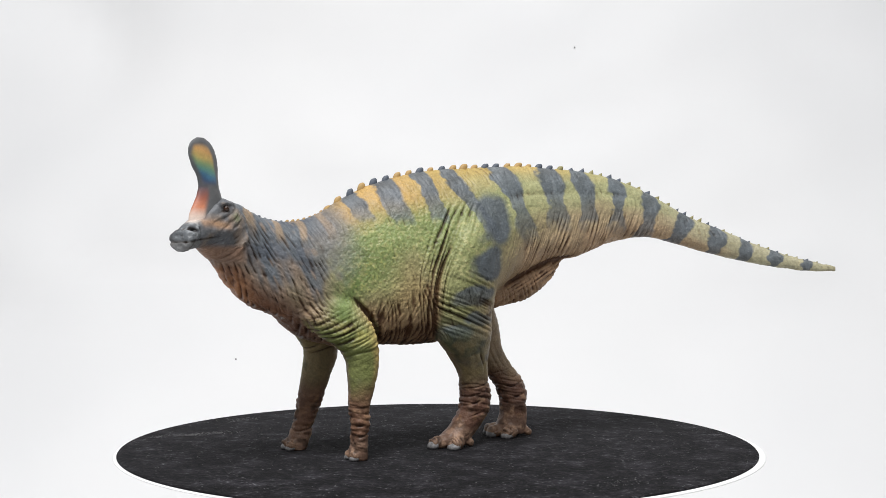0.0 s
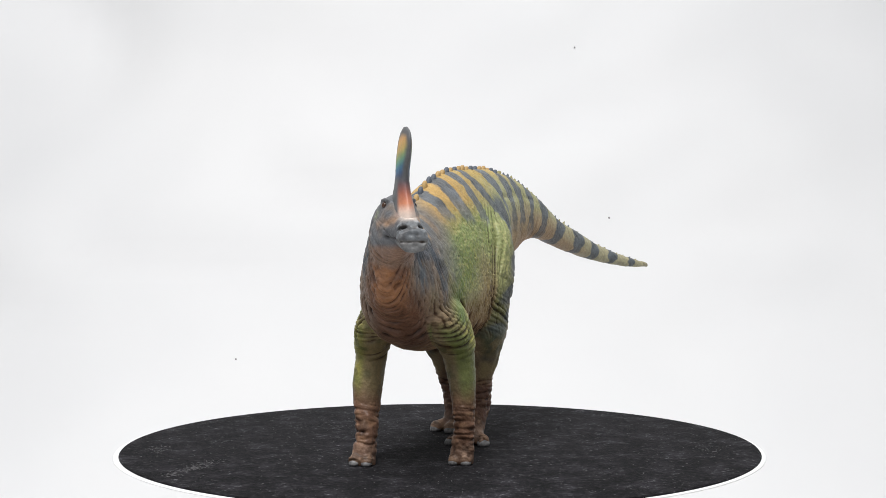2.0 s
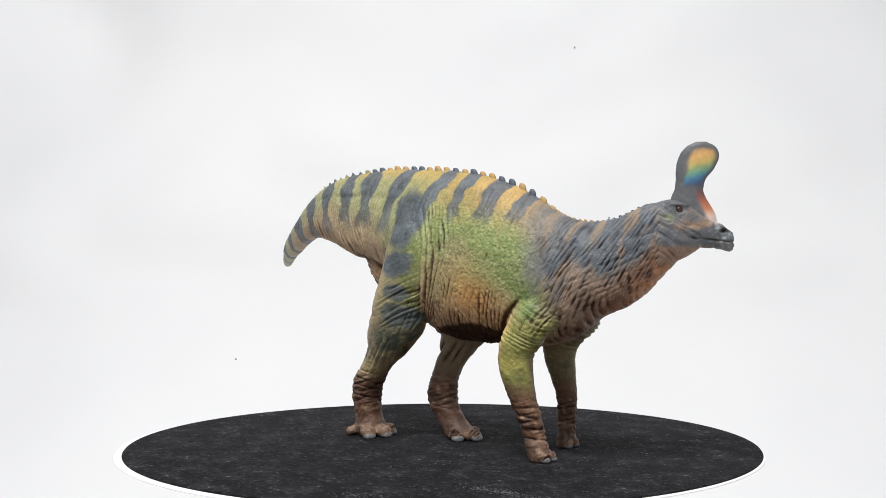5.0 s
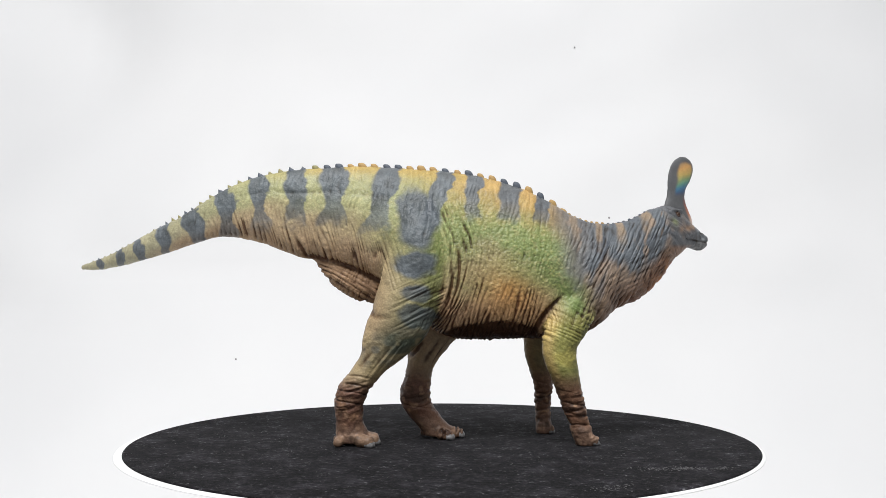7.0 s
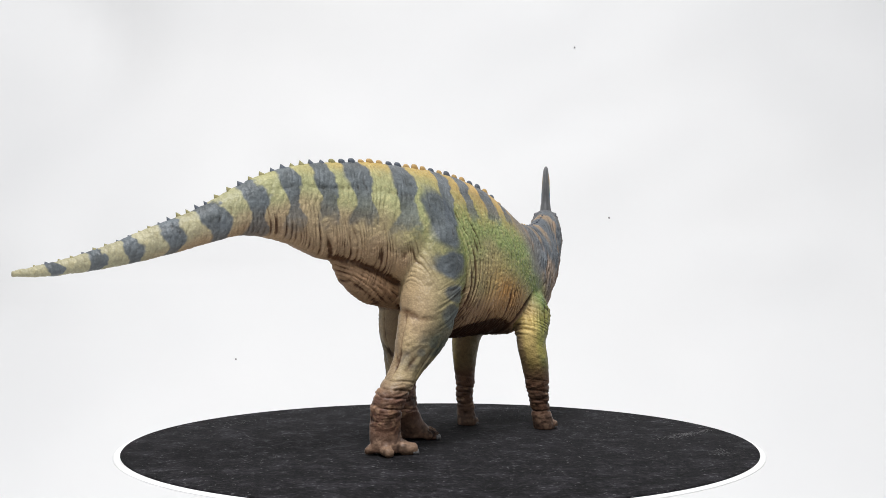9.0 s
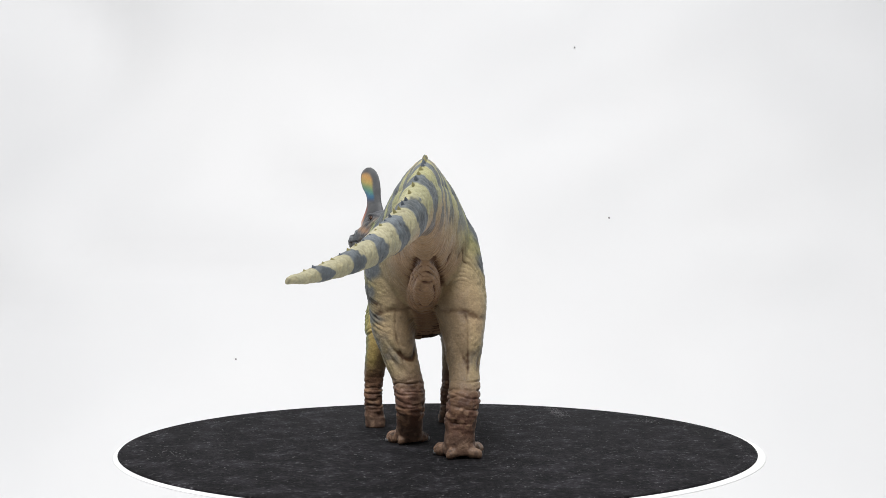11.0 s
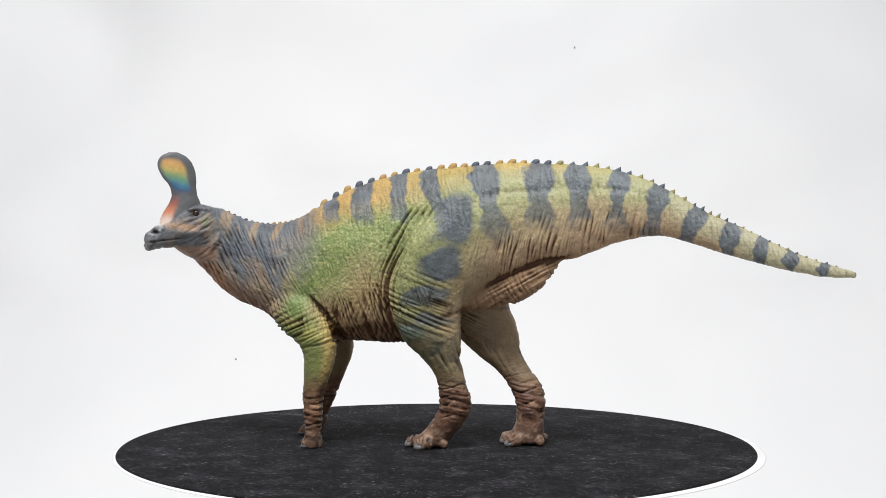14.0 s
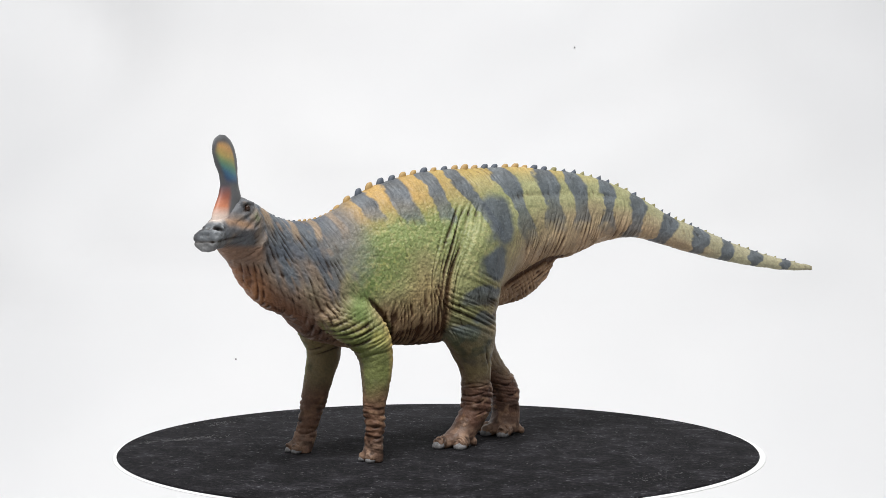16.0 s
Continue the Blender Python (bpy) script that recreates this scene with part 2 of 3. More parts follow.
        half = np.sign(np.sin(ang) + 1e-12) * w[i] * girth(u, um[i], roofed(x))
        rings.append(np.stack([x + nx * half, yc[i] + ny * half, zb[i] + (zt[i] - zb[i]) * u], 1))
    rings_to_mesh(rings, verts, faces)
    # folded skin under the root of the tail
    rings = []
    for t in np.linspace(0, 1, 24):
        x = 4 + 47 * t
        zc, rz = glide([0, 0.35, 0.7, 0.9, 1], [60, 63, 67.2, 71.6, 75.8], t), glide([0, 0.35, 0.7, 0.88, 1], [8, 8, 7.8, 5.0, 1.6], t)
        ry = glide([0, 0.4, 0.75, 1], [8, 6.5, 5.2, 1.5], t)
        y0 = float(glide(SPINE[:, 0], SPINE[:, 1], x))
        rings.append([(x, y0 + ry * math.cos(a), zc + rz * math.sin(a)) for a in ang[::2]])
    rings_to_mesh(rings, verts, faces)
    sk = np.array(SKULL)
    rings = []
    for s in np.linspace(-11, 19.9, 60):
        top, bot, hw = (glide(sk[:, 0], sk[:, k], s) for k in (1, 2, 3))
        ring = []
        for a in ang:
            ca, sa = math.cos(a), math.sin(a)
            ex = 0.8 if s > 12 else 0.95
            ring.append(head_point(s, hw * math.copysign(abs(ca) ** ex, ca), (top + bot) / 2 + (top - bot) / 2 * math.copysign(abs(sa) ** ex, sa)))
        rings.append(ring)
    rings_to_mesh(rings, verts, faces)
    for name, rows in LEGS.items():
        L = np.array(rows)[::-1]
        rings = []
        for z in np.linspace(L[0, 0], L[-1, 0], 90):
            x0, x1, y, b = (glide(L[:, 0], L[:, k], z) for k in (1, 2, 3, 4))
            rings.append([((x0 + x1) / 2 + (x1 - x0) / 2 * math.copysign(abs(math.cos(a)) ** 0.92, math.cos(a)), y + b * math.copysign(abs(math.sin(a)) ** 0.92, math.sin(a)), z) for a in ang[::2]])
        rings_to_mesh(rings, verts, faces)
    for x0, y0, x1, y1, r in TOES:
        rings_to_mesh(bean((x0, y0, 2.6), (x1, y1, 1.7), r), verts, faces)
    # brow ridges over the eyes and the cheek
    for side in (-1, 1):
        rings_to_mesh(bean(head_point(-4.5, side * 4.7, 95.4), head_point(4, side * 4.3, 95.5), 0.95), verts, faces)
        rings_to_mesh(bean(head_point(-7, side * 5.6, 86.5), head_point(9, side * 4.2, 85.5), 2.0), verts, faces)
        rings_to_mesh(bean(head_point(-9.5, side * 5.4, 84), head_point(-5, side * 5.0, 79.5), 3.2), verts, faces)
    return verts, faces


def fused(verts, faces, voxel):
    """One watertight skin round all the solids, as arrays."""
    me = bpy.data.meshes.new("solids")
    me.from_pydata(verts, [], faces)
    ob = new("solids", me)
    for size, rounds in ((voxel * 1.6, 6), (voxel, 3)):
        r = ob.modifiers.new("skin", "REMESH")
        r.mode, r.voxel_size = "VOXEL", size
        s = ob.modifiers.new("soft", "SMOOTH")
        s.factor, s.iterations = 0.5, rounds
    dg = bpy.context.evaluated_depsgraph_get()
    out = bpy.data.meshes.new_from_object(ob.evaluated_get(dg))
    bpy.data.objects.remove(ob)
    bpy.data.meshes.remove(me)
    return out


def leg_reach(p, name):
    """How deep a point lies in a leg: below 1 inside."""
    L = np.array(LEGS[name])[::-1]
    z = np.clip(p[:, 2], L[0, 0], L[-1, 0])
    x0, x1, y, b = (glide(L[:, 0], L[:, k], z) for k in (1, 2, 3, 4))
    return np.hypot((p[:, 0] - (x0 + x1) / 2) / ((x1 - x0) / 2), (p[:, 1] - y) / b)


def crease(phase, sharp=2.5):
    """0 on the flat of a fold, -1 in the groove."""
    return -(1 - np.abs(np.sin(phase / 2))) ** sharp


def lin(r, g, b):
    """A paint colour from its usual 0..255 values."""
    return np.array([(c / 255 / 12.92 if c <= 10 else ((c / 255 + 0.055) / 1.055) ** 2.4) for c in (r, g, b)])


# bands of slate on the back: x at the ridge, half width, lowest z, lean towards the tail on the way down
BANDS = [
    (-43.5, 3.3, 90, 3.0), (-30, 4.6, 90, 3.0), (-14.5, 3.3, 90, 2.5), (-3, 3.6, 86, 11.0), (20, 4.6, 84, 8.0), (43, 4.9, 88, 1.0), (58.5, 4.0, 88, 0.5),
    (74, 3.5, 86, -1.0), (89.6, 3.6, 83, -4.0), (103.5, 3.6, 75, -6.0), (116, 3.0, 71, -4.0), (126.5, 2.3, 67, -2.5), (136, 1.9, 66, -1.5), (145.5, 1.6, 66, -1.0)]
# slate patches on the thighs: x, z, half length, half height, side (-1 left, 1 right)
PATCHES = [(11.5, 90, 8.8, 11.5, -1), (5.5, 73.3, 9.2, 7.4, -1), (-0.5, 60.5, 8.5, 4.4, -1), (4, 51.5, 8, 3.2, -1), (-6, 46, 6, 3.6, -1),
           (10, 91.5, 8.6, 12.5, 1), (10, 73, 8.8, 6.8, 1), (11, 60.5, 7.5, 4.4, 1), (8, 51.5, 9.5, 4.2, 1), (17, 42.5, 7, 3.2, 1)]


def banded(x, z, wob):
    """How much slate a point of the back takes."""
    a = np.zeros_like(x)
    for bx, hw, low, lean in BANDS:
        back = float(glide(SPINE[:, 0], SPINE[:, 2], bx))
        down = np.clip((back - z) / max(back - low, 1), 0, 2)
        d = np.abs(x - bx - lean * down + wob * 1.3) / (hw * (1.04 + 0.12 * wob - (0.1 + 0.2 * (bx > 15)) * np.cos(down * 9 + 1.0)))
        fade = 1 - step(0.8, 1.12, down + 0.12 * wob)
        a = np.maximum(a, (1 - step(0.8, 1.12, d)) * fade * (1 - 0.22 * step(0.35, 0.8, down)))
    return a


def skin_fields(p, nrm):
    x, y, z = p[:, 0], p[:, 1], p[:, 2]
    yc, zt, zb, w, um = spine(np.clip(x, -107, 155.4))
    u = np.clip((z - zb) / (zt - zb), -0.3, 1.1)
    side = np.where(y > yc, 1, -1)
    legs = {n: leg_reach(p, n) for n in LEGS}
    lim = {"fore_left": 50, "fore_right": 49, "hind_left": 62, "hind_right": 62}
    limb = np.zeros_like(x)
    for n, d in legs.items():
        low = 1 - step(lim[n] - 10, lim[n] + 4, z)
        limb = np.maximum(limb, (1 - step(1.05, 1.22, d)) * low)
    hs = (p[:, :2] - EYES[:2]) @ AHEAD[:2]
    ha = (p[:, :2] - EYES[:2]) @ ASIDE[:2]
    head = step(-10, -5, hs)
    head = head * step(72, 76, z)
    return u, side, legs, limb, head, hs, ha, zt, zb, yc, w


def wrinkle(a, b, c, width, seed, stretch=7.0):
    """Irregular folds: a runs across them, b along; rounded ridges up to 0.3, grooves down to about -1.2."""
    q = np.stack([a / width + 0.13 * b / width, b / (width * stretch), c / (width * stretch * 1.1)], 1)
    w1, w2, w3 = cloud(q, 3.8, seed), cloud(q, 1.5, seed + 3), cloud(q * np.array([0.45, 1.5, 1.5]), 1.0, seed + 5)
    w4 = cloud(q * np.array([0.6, 2.2, 2.2]), 1.0, seed + 9)
    long = (0.5 + 0.5 * np.cos(2 * math.pi * (a / (width * 1.7) + 1.25 * w1 + 0.3 * w2))) ** 2.0
    fine = (0.5 + 0.5 * np.cos(2 * math.pi * (a / (width * 0.95) + 0.8 * w2 - 1.3 * w1))) ** 2.0
    return (0.3 - 1.35 * long) * np.clip(0.6 + 1.0 * w3, 0.05, 1.15) + (0.15 - 0.75 * fine) * np.clip(0.4 + 1.0 * w4, 0, 1)


def fold(h, mask, *args):
    """Adds wrinkles to the heights h where the mask is set."""
    k = np.nonzero(mask > 0.01)[0]
    h[k] += mask[k] * wrinkle(*(v[k] if isinstance(v, np.ndarray) else v for v in args))


def thigh_edge(z, sgn):
    """x of the fold where the thigh overlaps the flank."""
    return glide([40, 50, 58, 68, 80, 92, 99], [-9, -14, -15.5, -14.5, -9.5, -3, 2], z) if sgn < 0 else glide([40, 50, 58, 68, 80, 92, 99], [8, 2, -2, -5, -6.5, -3, 0], z)


def sculpt(p, nrm):
    """Height of the modelled folds, in millimetres."""
    u, side, legs, limb, head, hs, ha, zt, zb, yc, w = skin_fields(p, nrm)
    x, y, z = p[:, 0], p[:, 1], p[:, 2]
    n1, n2, n3, n4 = cloud(p, 7, 1), cloud(p, 3.2, 2), cloud(p, 14, 3), cloud(p, 1.2, 4)
    h = 0.14 * n2 + 0.12 * n4 + 0.2 * n1
    neck = step(-46, -64, x + 3 * n1) * (1 - head) * (1 - limb)
    fold(h, 0.5 * neck * (0.4 + 0.65 * step(1.0, 0.7, u)), x * 0.88 + z * 0.46, z * 0.88 - x * 0.46, y, 1.15, 40, 5.0)
    fold(h, 0.25 * neck * step(0.8, 0.5, u), x * 0.5 + z * 0.85, z * 0.5 - x * 0.85, y, 1.6, 44, 3.0)
    h = h + 0.3 * neck * cloud(p, 4.5, 46)
    flank = step(-60, -46, x) * (1 - step(-2, 10, x)) * (1 - limb) * step(0.74, 0.34, u + 0.08 * n1)
    low = step(0.42, 0.16, u + 0.1 * n1)
    fold(h, flank * (0.1 + 0.55 * low), x + 0.25 * z, z, y, 1.3, 50, 5.0)
    fold(h, 0.25 * flank * low, x - 0.4 * z, z, y, 1.4, 54, 3.0)
    pebble = step(-58, -48, x) * (1 - step(-8, 4, x)) * (1 - limb) * step(0.2, 0.35, u) * (1 - step(0.75, 0.9, u))
    h = h + 0.15 * pebble * np.clip(cloud(p, 0.75, 57) + 0.15, -0.6, 1) + 0.05 * pebble * cloud(p, 1.9, 58)
    tail = step(12, 30, x) * (1 - step(70, 105, x)) * step(0.62, 0.2, u + 0.1 * n1) * (1 - limb) * step(zb - 0.5, zb + 2, z)
    fold(h, 0.62 * tail, x - 0.3 * z, z, y, 1.35, 60)
    ridge = step(8, 24, x) * (1 - step(70, 90, x)) * (1 - limb)
    h = h - 0.35 * ridge * np.exp(-((u - 0.74 + 0.03 * n1) / 0.03) ** 2) * step(-0.2, 0.5, n1 + 0.3) + 0.15 * ridge * np.exp(-((u - 0.66) / 0.06) ** 2)
    rest = (1 - limb) * (1 - neck) * (1 - head) * step(0.3, 0.6, u) * step(zb - 0.5, zb + 2, z)
    fold(h, 0.16 * rest, x + 0.2 * z, z, y, 1.6, 66, 2.2)
    tip = step(60, 95, x)
    h = h + 0.14 * tip * crease(x * 2 * math.pi / 1.9 + 0.8 * n2) + 0.04 * tip * crease(z * 2 * math.pi / 1.7 + n2)
    core = (1 - step(9, 12, np.abs(y - yc))) * step(1.02, 1.15, legs["hind_left"]) * step(1.02, 1.15, legs["hind_right"])
    seam = core * step(16, 24, x) * (1 - step(50, 60, x)) * np.exp(-((z - zb - 1.0) / 1.0) ** 2)
    h = h - 0.8 * seam
    bag = core * step(2, 12, x) * (1 - step(48, 56, x)) * step(zb + 2, zb - 2, z) * (1 - limb)
    fold(h, 0.4 * bag, z * 0.86 - x * 0.5, x * 0.86 + z * 0.5, y, 1.5, 70, 4.0)
    fold(h, 0.3 * bag, x + 0.4 * z, z, y, 1.5, 74, 3.0)
    under = step(-50, -42, x) * (1 - step(-2, 6, x)) * (1 - limb)
    line = 50 - 6.0 * ((x + 22) / 22) ** 2 + 0.8 * n1
    h = h - np.where(side > 0, 0.8, 0.3) * under * step(line + 0.8, line - 1.2, z)
    h = h + 0.35 * under * step(line, line - 3, z) * (z > 45) * crease(x * 2 * math.pi / 2.1 + 1.4 * n1)
    # thighs stand proud of the flank, with a fan of folds before them
    for sgn in (-1, 1):
        e = x - thigh_edge(z, sgn)
        zone = (side == sgn) * step(42, 48, z) * (1 - step(92, 100, z)) * step(3, 6, np.abs(y - yc))
        zone = zone * (1.0 if sgn < 0 else 0.6)
        h = h - 0.8 * zone * np.exp(-(e / 0.9) ** 2) * step(88, 66, z) - 0.35 * zone * np.exp(-((e + 2.5) / 2.5) ** 2) * step(90, 72, z)
        h = h + 0.35 * zone * step(0, 2.5, e) * (1 - step(5, 13, e)) * step(96, 84, z)
        fan = zone * (0.95 if sgn < 0 else 1.5) * np.exp(-((e + 1.5) / 7.0) ** 2)
        fold(h, 0.9 * fan, e * (1 - 0.006 * (z - 60)), z, y, 1.55, 80 + sgn, 9.0)
    for n in ("hind_left", "hind_right"):
        on = 1 - step(1.08, 1.3, legs[n])
        fx = -2 if n == "hind_left" else 8
        knee = on * np.exp(-((z - 56) / 10) ** 2) * (1 - step(fx + 5, fx + 16, x))
        fold(h, 0.85 * knee, z * 0.93 + 0.36 * (x - fx), x, y, 1.75, 90)
        hock = on * step(29, 24, z) * step(7, 13, z)
        fold(h, 0.32 * hock * step(10, 15, z), z + 0.2 * x, x, y, 1.7, 96, 4.0)
        h = h + hock * (0.3 * cloud(p, 3.4, 97) + 0.2 * cloud(p, 1.6, 98))
        for k, zk in enumerate((13.5, 18.0, 21.0, 24.5)):
            h = h - 0.45 * on * np.exp(-((z - zk - 0.22 * (x - fx - 10) - 1.2 * n1) / 0.42) ** 2) * step(-0.2, 0.4, cloud(p, 6, 140 + k))
        back = on * step(0.1, 0.5, nrm[:, 0])
        h = h - 0.4 * back * np.exp(-((z - 57.5 + 0.25 * (y - yc) * side + 1.5 * n1) / 1.2) ** 2)
        L = np.array(LEGS[n])[::-1]
        ym = glide(L[:, 0], L[:, 3], np.clip(z, 1, 90))
        h = h - 0.35 * back * np.exp(-((y - ym - 0.6 * n1) / 0.5) ** 2) * step(27, 33, z) * (1 - step(50, 56, z))
        calf = on * np.exp(-((z - 36) / 6) ** 2)
        fold(h, 0.5 * calf, x * 0.8 + 0.5 * z + 0.4 * y, z, y, 2.6, 99)
    for n in ("fore_left", "fore_right"):
        on = 1 - step(1.08, 1.3, legs[n])
        elbow = on * np.exp(-((z - 47) / 9) ** 2)
        fold(h, 0.55 * elbow * np.where(z > 42, 1.0, 0.35), z * 0.9 - 0.42 * (x + 48), x, y, 1.65, 104)
        wrist = on * step(25, 18, z) * step(2.5, 5, z)
        fold(h, 0.26 * wrist * (0.5 + 0.5 * step(8, 14, z)), z + 0.15 * x, x, y, 1.75, 108, 4.0)
        h = h + wrist * (0.28 * cloud(p, 3.0, 109) + 0.2 * cloud(p, 1.5, 110))
        for k, zk in enumerate((9.0, 13.0, 17.0, 21.5)):
            h = h - 0.4 * on * np.exp(-((z - zk - 0.15 * (x + 50) - 1.0 * n1) / 0.4) ** 2) * step(-0.2, 0.4, cloud(p, 5, 150 + k))
        for k, zk in enumerate((40.5, 43.0, 45.5)):
            h = h - 0.5 * on * np.exp(-((z - zk - 0.35 * (x + 46) - 0.8 * n1) / 0.5) ** 2) * step(-0.3, 0.3, cloud(p, 7, 160 + k))
        e = x - glide([36, 44, 50, 56, 62], [-37, -37.5, -39.5, -44, -50], z)
        pit = step(40, 44, z) * (1 - step(57, 63, z)) * (side == (-1 if n == "fore_left" else 1))
        h = h - 1.3 * pit * np.exp(-(e / 1.1) ** 2) + 0.6 * pit * step(-1, -3, e) * step(-14, -6, e)
    # mouth, cheek and brow lines
    mouth = head * step(2, 5, hs) * np.exp(-((z - 82.6 + 0.12 * (hs - 12)) / 0.4) ** 2)
    h = h - 0.45 * mouth
    fold(h, 0.3 * head * step(11, 4, hs), z * 0.85 + hs * 0.45, hs, ha, 1.7, 120, 2.6)
    nostril = np.exp(-(((hs - 16.8) / 1.5) ** 2 + ((z - 86.3 - 0.2 * (hs - 16.8)) / 0.75) ** 2)) * step(1.5, 2.4, np.abs(ha))
    h = h - 1.5 * nostril
    h = h + 0.35 * head * step(12.5, 15, hs) * (n4 + n2) * 0.6 - 0.25 * head * np.exp(-((hs - 13.2) / 0.6) ** 2) * step(90, 87, z)
    orbit = np.exp(-(((hs - 0.2) / 2.4) ** 2 + ((z - 93.6) / 2.0) ** 2)) * step(3.5, 5, np.abs(ha))
    h = h - 0.6 * orbit
    toes = step(7, 4, z)
    h = h + toes * (0.1 * cloud(p, 2.2, 130) + 0.08 * cloud(p, 1.1, 131))
    return h * (0.3 + 0.7 * step(0.5, 5, z))


def brush(p, nrm, relief):
    """The paint of each point: linear colour."""
    u, side, legs, limb, head, hs, ha, zt, zb, yc, w = skin_fields(p, nrm)
    x, y, z = p[:, 0], p[:, 1], p[:, 2]
    n1, n2, n3, n4 = cloud(p, 9, 11), cloud(p, 3.0, 12), cloud(p, 20, 13), cloud(p, 1.1, 14)
    core = (1 - step(9, 12, np.abs(y - yc))) * step(1.0, 1.12, legs["hind_left"]) * step(1.0, 1.12, legs["hind_right"])
    wob = 0.8 * n2 + 0.9 * n1 + 0.3 * n4

    def over(col, colour, amount):
        return col + (colour - col) * np.clip(amount, 0, 1)[:, None]

    orange, yellow, straw = lin(178, 146, 90), lin(166, 156, 104), lin(164, 160, 124)
    green, leaf, tan, rose = lin(118, 126, 80), lin(102, 118, 66), lin(170, 150, 120), lin(162, 132, 104)
    slate, brown, dark, cream = lin(88, 95, 102), lin(104, 79, 64), lin(58, 44, 36), lin(206, 190, 142)
    n = len(x)
    col = np.tile(tan, (n, 1))
    # trunk from below upwards
    col = over(col, rose, step(0.5, 0.15, u + 0.08 * n1) * (1 - step(0, 25, x)))
    col = over(col, np.where((side > 0)[:, None], lin(172, 128, 72), lin(158, 138, 96)), np.exp(-(((x + 27) / 15) ** 2 + ((u - 0.33) / 0.18) ** 2)) * 0.9)
    mid = step(0.1, 0.58, u + 0.09 * n1 + 0.08 * n3 - 0.12 * np.exp(-((x + 26) / 13) ** 2))
    fore = 1 - step(4, 58, x + 8 * n1)
    col = over(col, green, mid * fore * (0.92 + 0.2 * n2 + 0.15 * n3))
    col = over(col, leaf, step(0.28, 0.48, u) * (1 - step(0.62, 0.85, u)) * fore * np.exp(-((x + 42) / 16) ** 2) * 0.7 + step(0.08, 0.22, u) * (1 - step(0.42, 0.55, u)) * fore * np.exp(-((x + 54) / 8) ** 2))
    grit = cloud(p, 0.75, 57)
    col = over(col, lin(158, 154, 90), step(0.25, 0.6, grit + 0.3 * n1) * mid * fore * step(-58, -46, x) * (1 - step(0.6, 0.8, u)) * 0.42)
    col = over(col, lin(82, 84, 48), step(-0.3, -0.65, grit) * mid * fore * step(-58, -46, x) * (1 - step(0.6, 0.8, u)) * 0.5)
    col = over(col, lin(130, 144, 90), step(0.52, 0.66, u + 0.1 * n1) * (1 - step(0.74, 0.88, u)) * fore * step(-54, -40, x) * 0.6)
    col = over(col, straw, step(0.35, 0.75, u + 0.1 * n1) * (1 - fore) * 0.9)
    hip = np.maximum(1 - step(0.95, 1.25, legs["hind_left"]), 1 - step(0.95, 1.25, legs["hind_right"])) * step(44, 52, z) * (1 - step(88, 100, z)) * (np.abs(y - yc) > 6)
    col = over(col, lin(98, 110, 58), hip * step(14, -4, x + 5 * n1 - 8 * (side > 0)) * 0.88)
    col = over(col, lin(148, 144, 106), hip * np.where(side > 0, 0.6 * step(4, 16, x + 4 * n1), 0.35))
    col = over(col, lin(152, 154, 112), step(0.45, 0.7, u + 0.1 * n1) * step(-10, 25, x) * (1 - step(95, 125, x)) * 0.75)
    top = step(0.68 + 0.14 * step(-10, 30, x), 0.96, u + 0.05 * wob)
    warm = orange + (yellow - orange) * (0.5 * step(-30, 10, x))[:, None]
    col = over(col, warm, top * (1 - step(48, 78, x)) * (1 - 0.5 * step(-16, 12, x)))
    col = over(col, lin(174, 148, 86), step(0.9, 0.99, u) * step(-30, 0, x) * (1 - step(46, 64, x)) * 0.8)
    col = over(col, yellow, step(0.86, 0.97, u) * step(40, 60, x) * (1 - step(70, 95, x)) * 0.5)
    # tail: paler towards its end, brown below
    col = over(col, lin(160, 155, 128), step(70, 125, x))
    col = over(col, brown, core * step(0.3, 0.0, u + 0.1 * n1) * step(15, 35, x) * (1 - step(60, 85, x)) * 0.35)
    col = over(col, lin(172, 142, 112), step(0.42, 0.12, u + 0.1 * n1) * step(16, 30, x) * (1 - step(105, 130, x)) * 0.7)
    speck = step(0.15, 0.5, n4 + 0.3 * n2)
    col = over(col, cream, 0.16 * speck * step(0.25, 0.4, u) * (1 - step(0.75, 0.9, u)))
    bag = core * step(zb + 3.5, zb - 0.5, z) * step(0, 8, x) * (1 - step(50, 60, x)) * (1 - limb)
    col = over(col, lin(154, 124, 96), bag)
    col = over(col, lin(112, 84, 64), bag * step(-0.1, 0.6, n1 + 0.4 * n2) * 0.6)
    # dark brown belly below the flank's edge, its shade painted in too
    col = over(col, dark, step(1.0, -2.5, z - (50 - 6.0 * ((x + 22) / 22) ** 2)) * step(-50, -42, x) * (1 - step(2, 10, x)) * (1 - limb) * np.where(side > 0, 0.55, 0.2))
    # neck: slate above with warm streaks, brown throat
    shoulder = step(7, 13, np.abs(y - yc)) * step(0.55, 0.2, u)
    neck = step(-42, -67, x - 0.1 * (z - 75) + 9 * shoulder + 5 * n1 + 5 * n3)
    col = over(col, lin(108, 116, 118), step(-40, -58, x + 4 * n1) * step(0.42, 0.66, u + 0.2 * n2) * 0.55)
    streak = 0.5 + 0.5 * np.sin((x * 0.95 + z * 0.2) * 2 * math.pi / 9.5 + 1.5 * n1)
    col = over(col, lin(130, 114, 100), neck)
    blot = cloud(np.stack([x * 1.5 + z * 0.5, y, z * 0.5 - x * 0.3], 1), 7, 16) + 0.5 * cloud(np.stack([x * 2 + z * 0.7, y, z * 0.4], 1), 3.4, 17)
    col = over(col, slate * 1.04, neck * step(0.2, 0.58, u + 0.34 * blot) * 0.94)
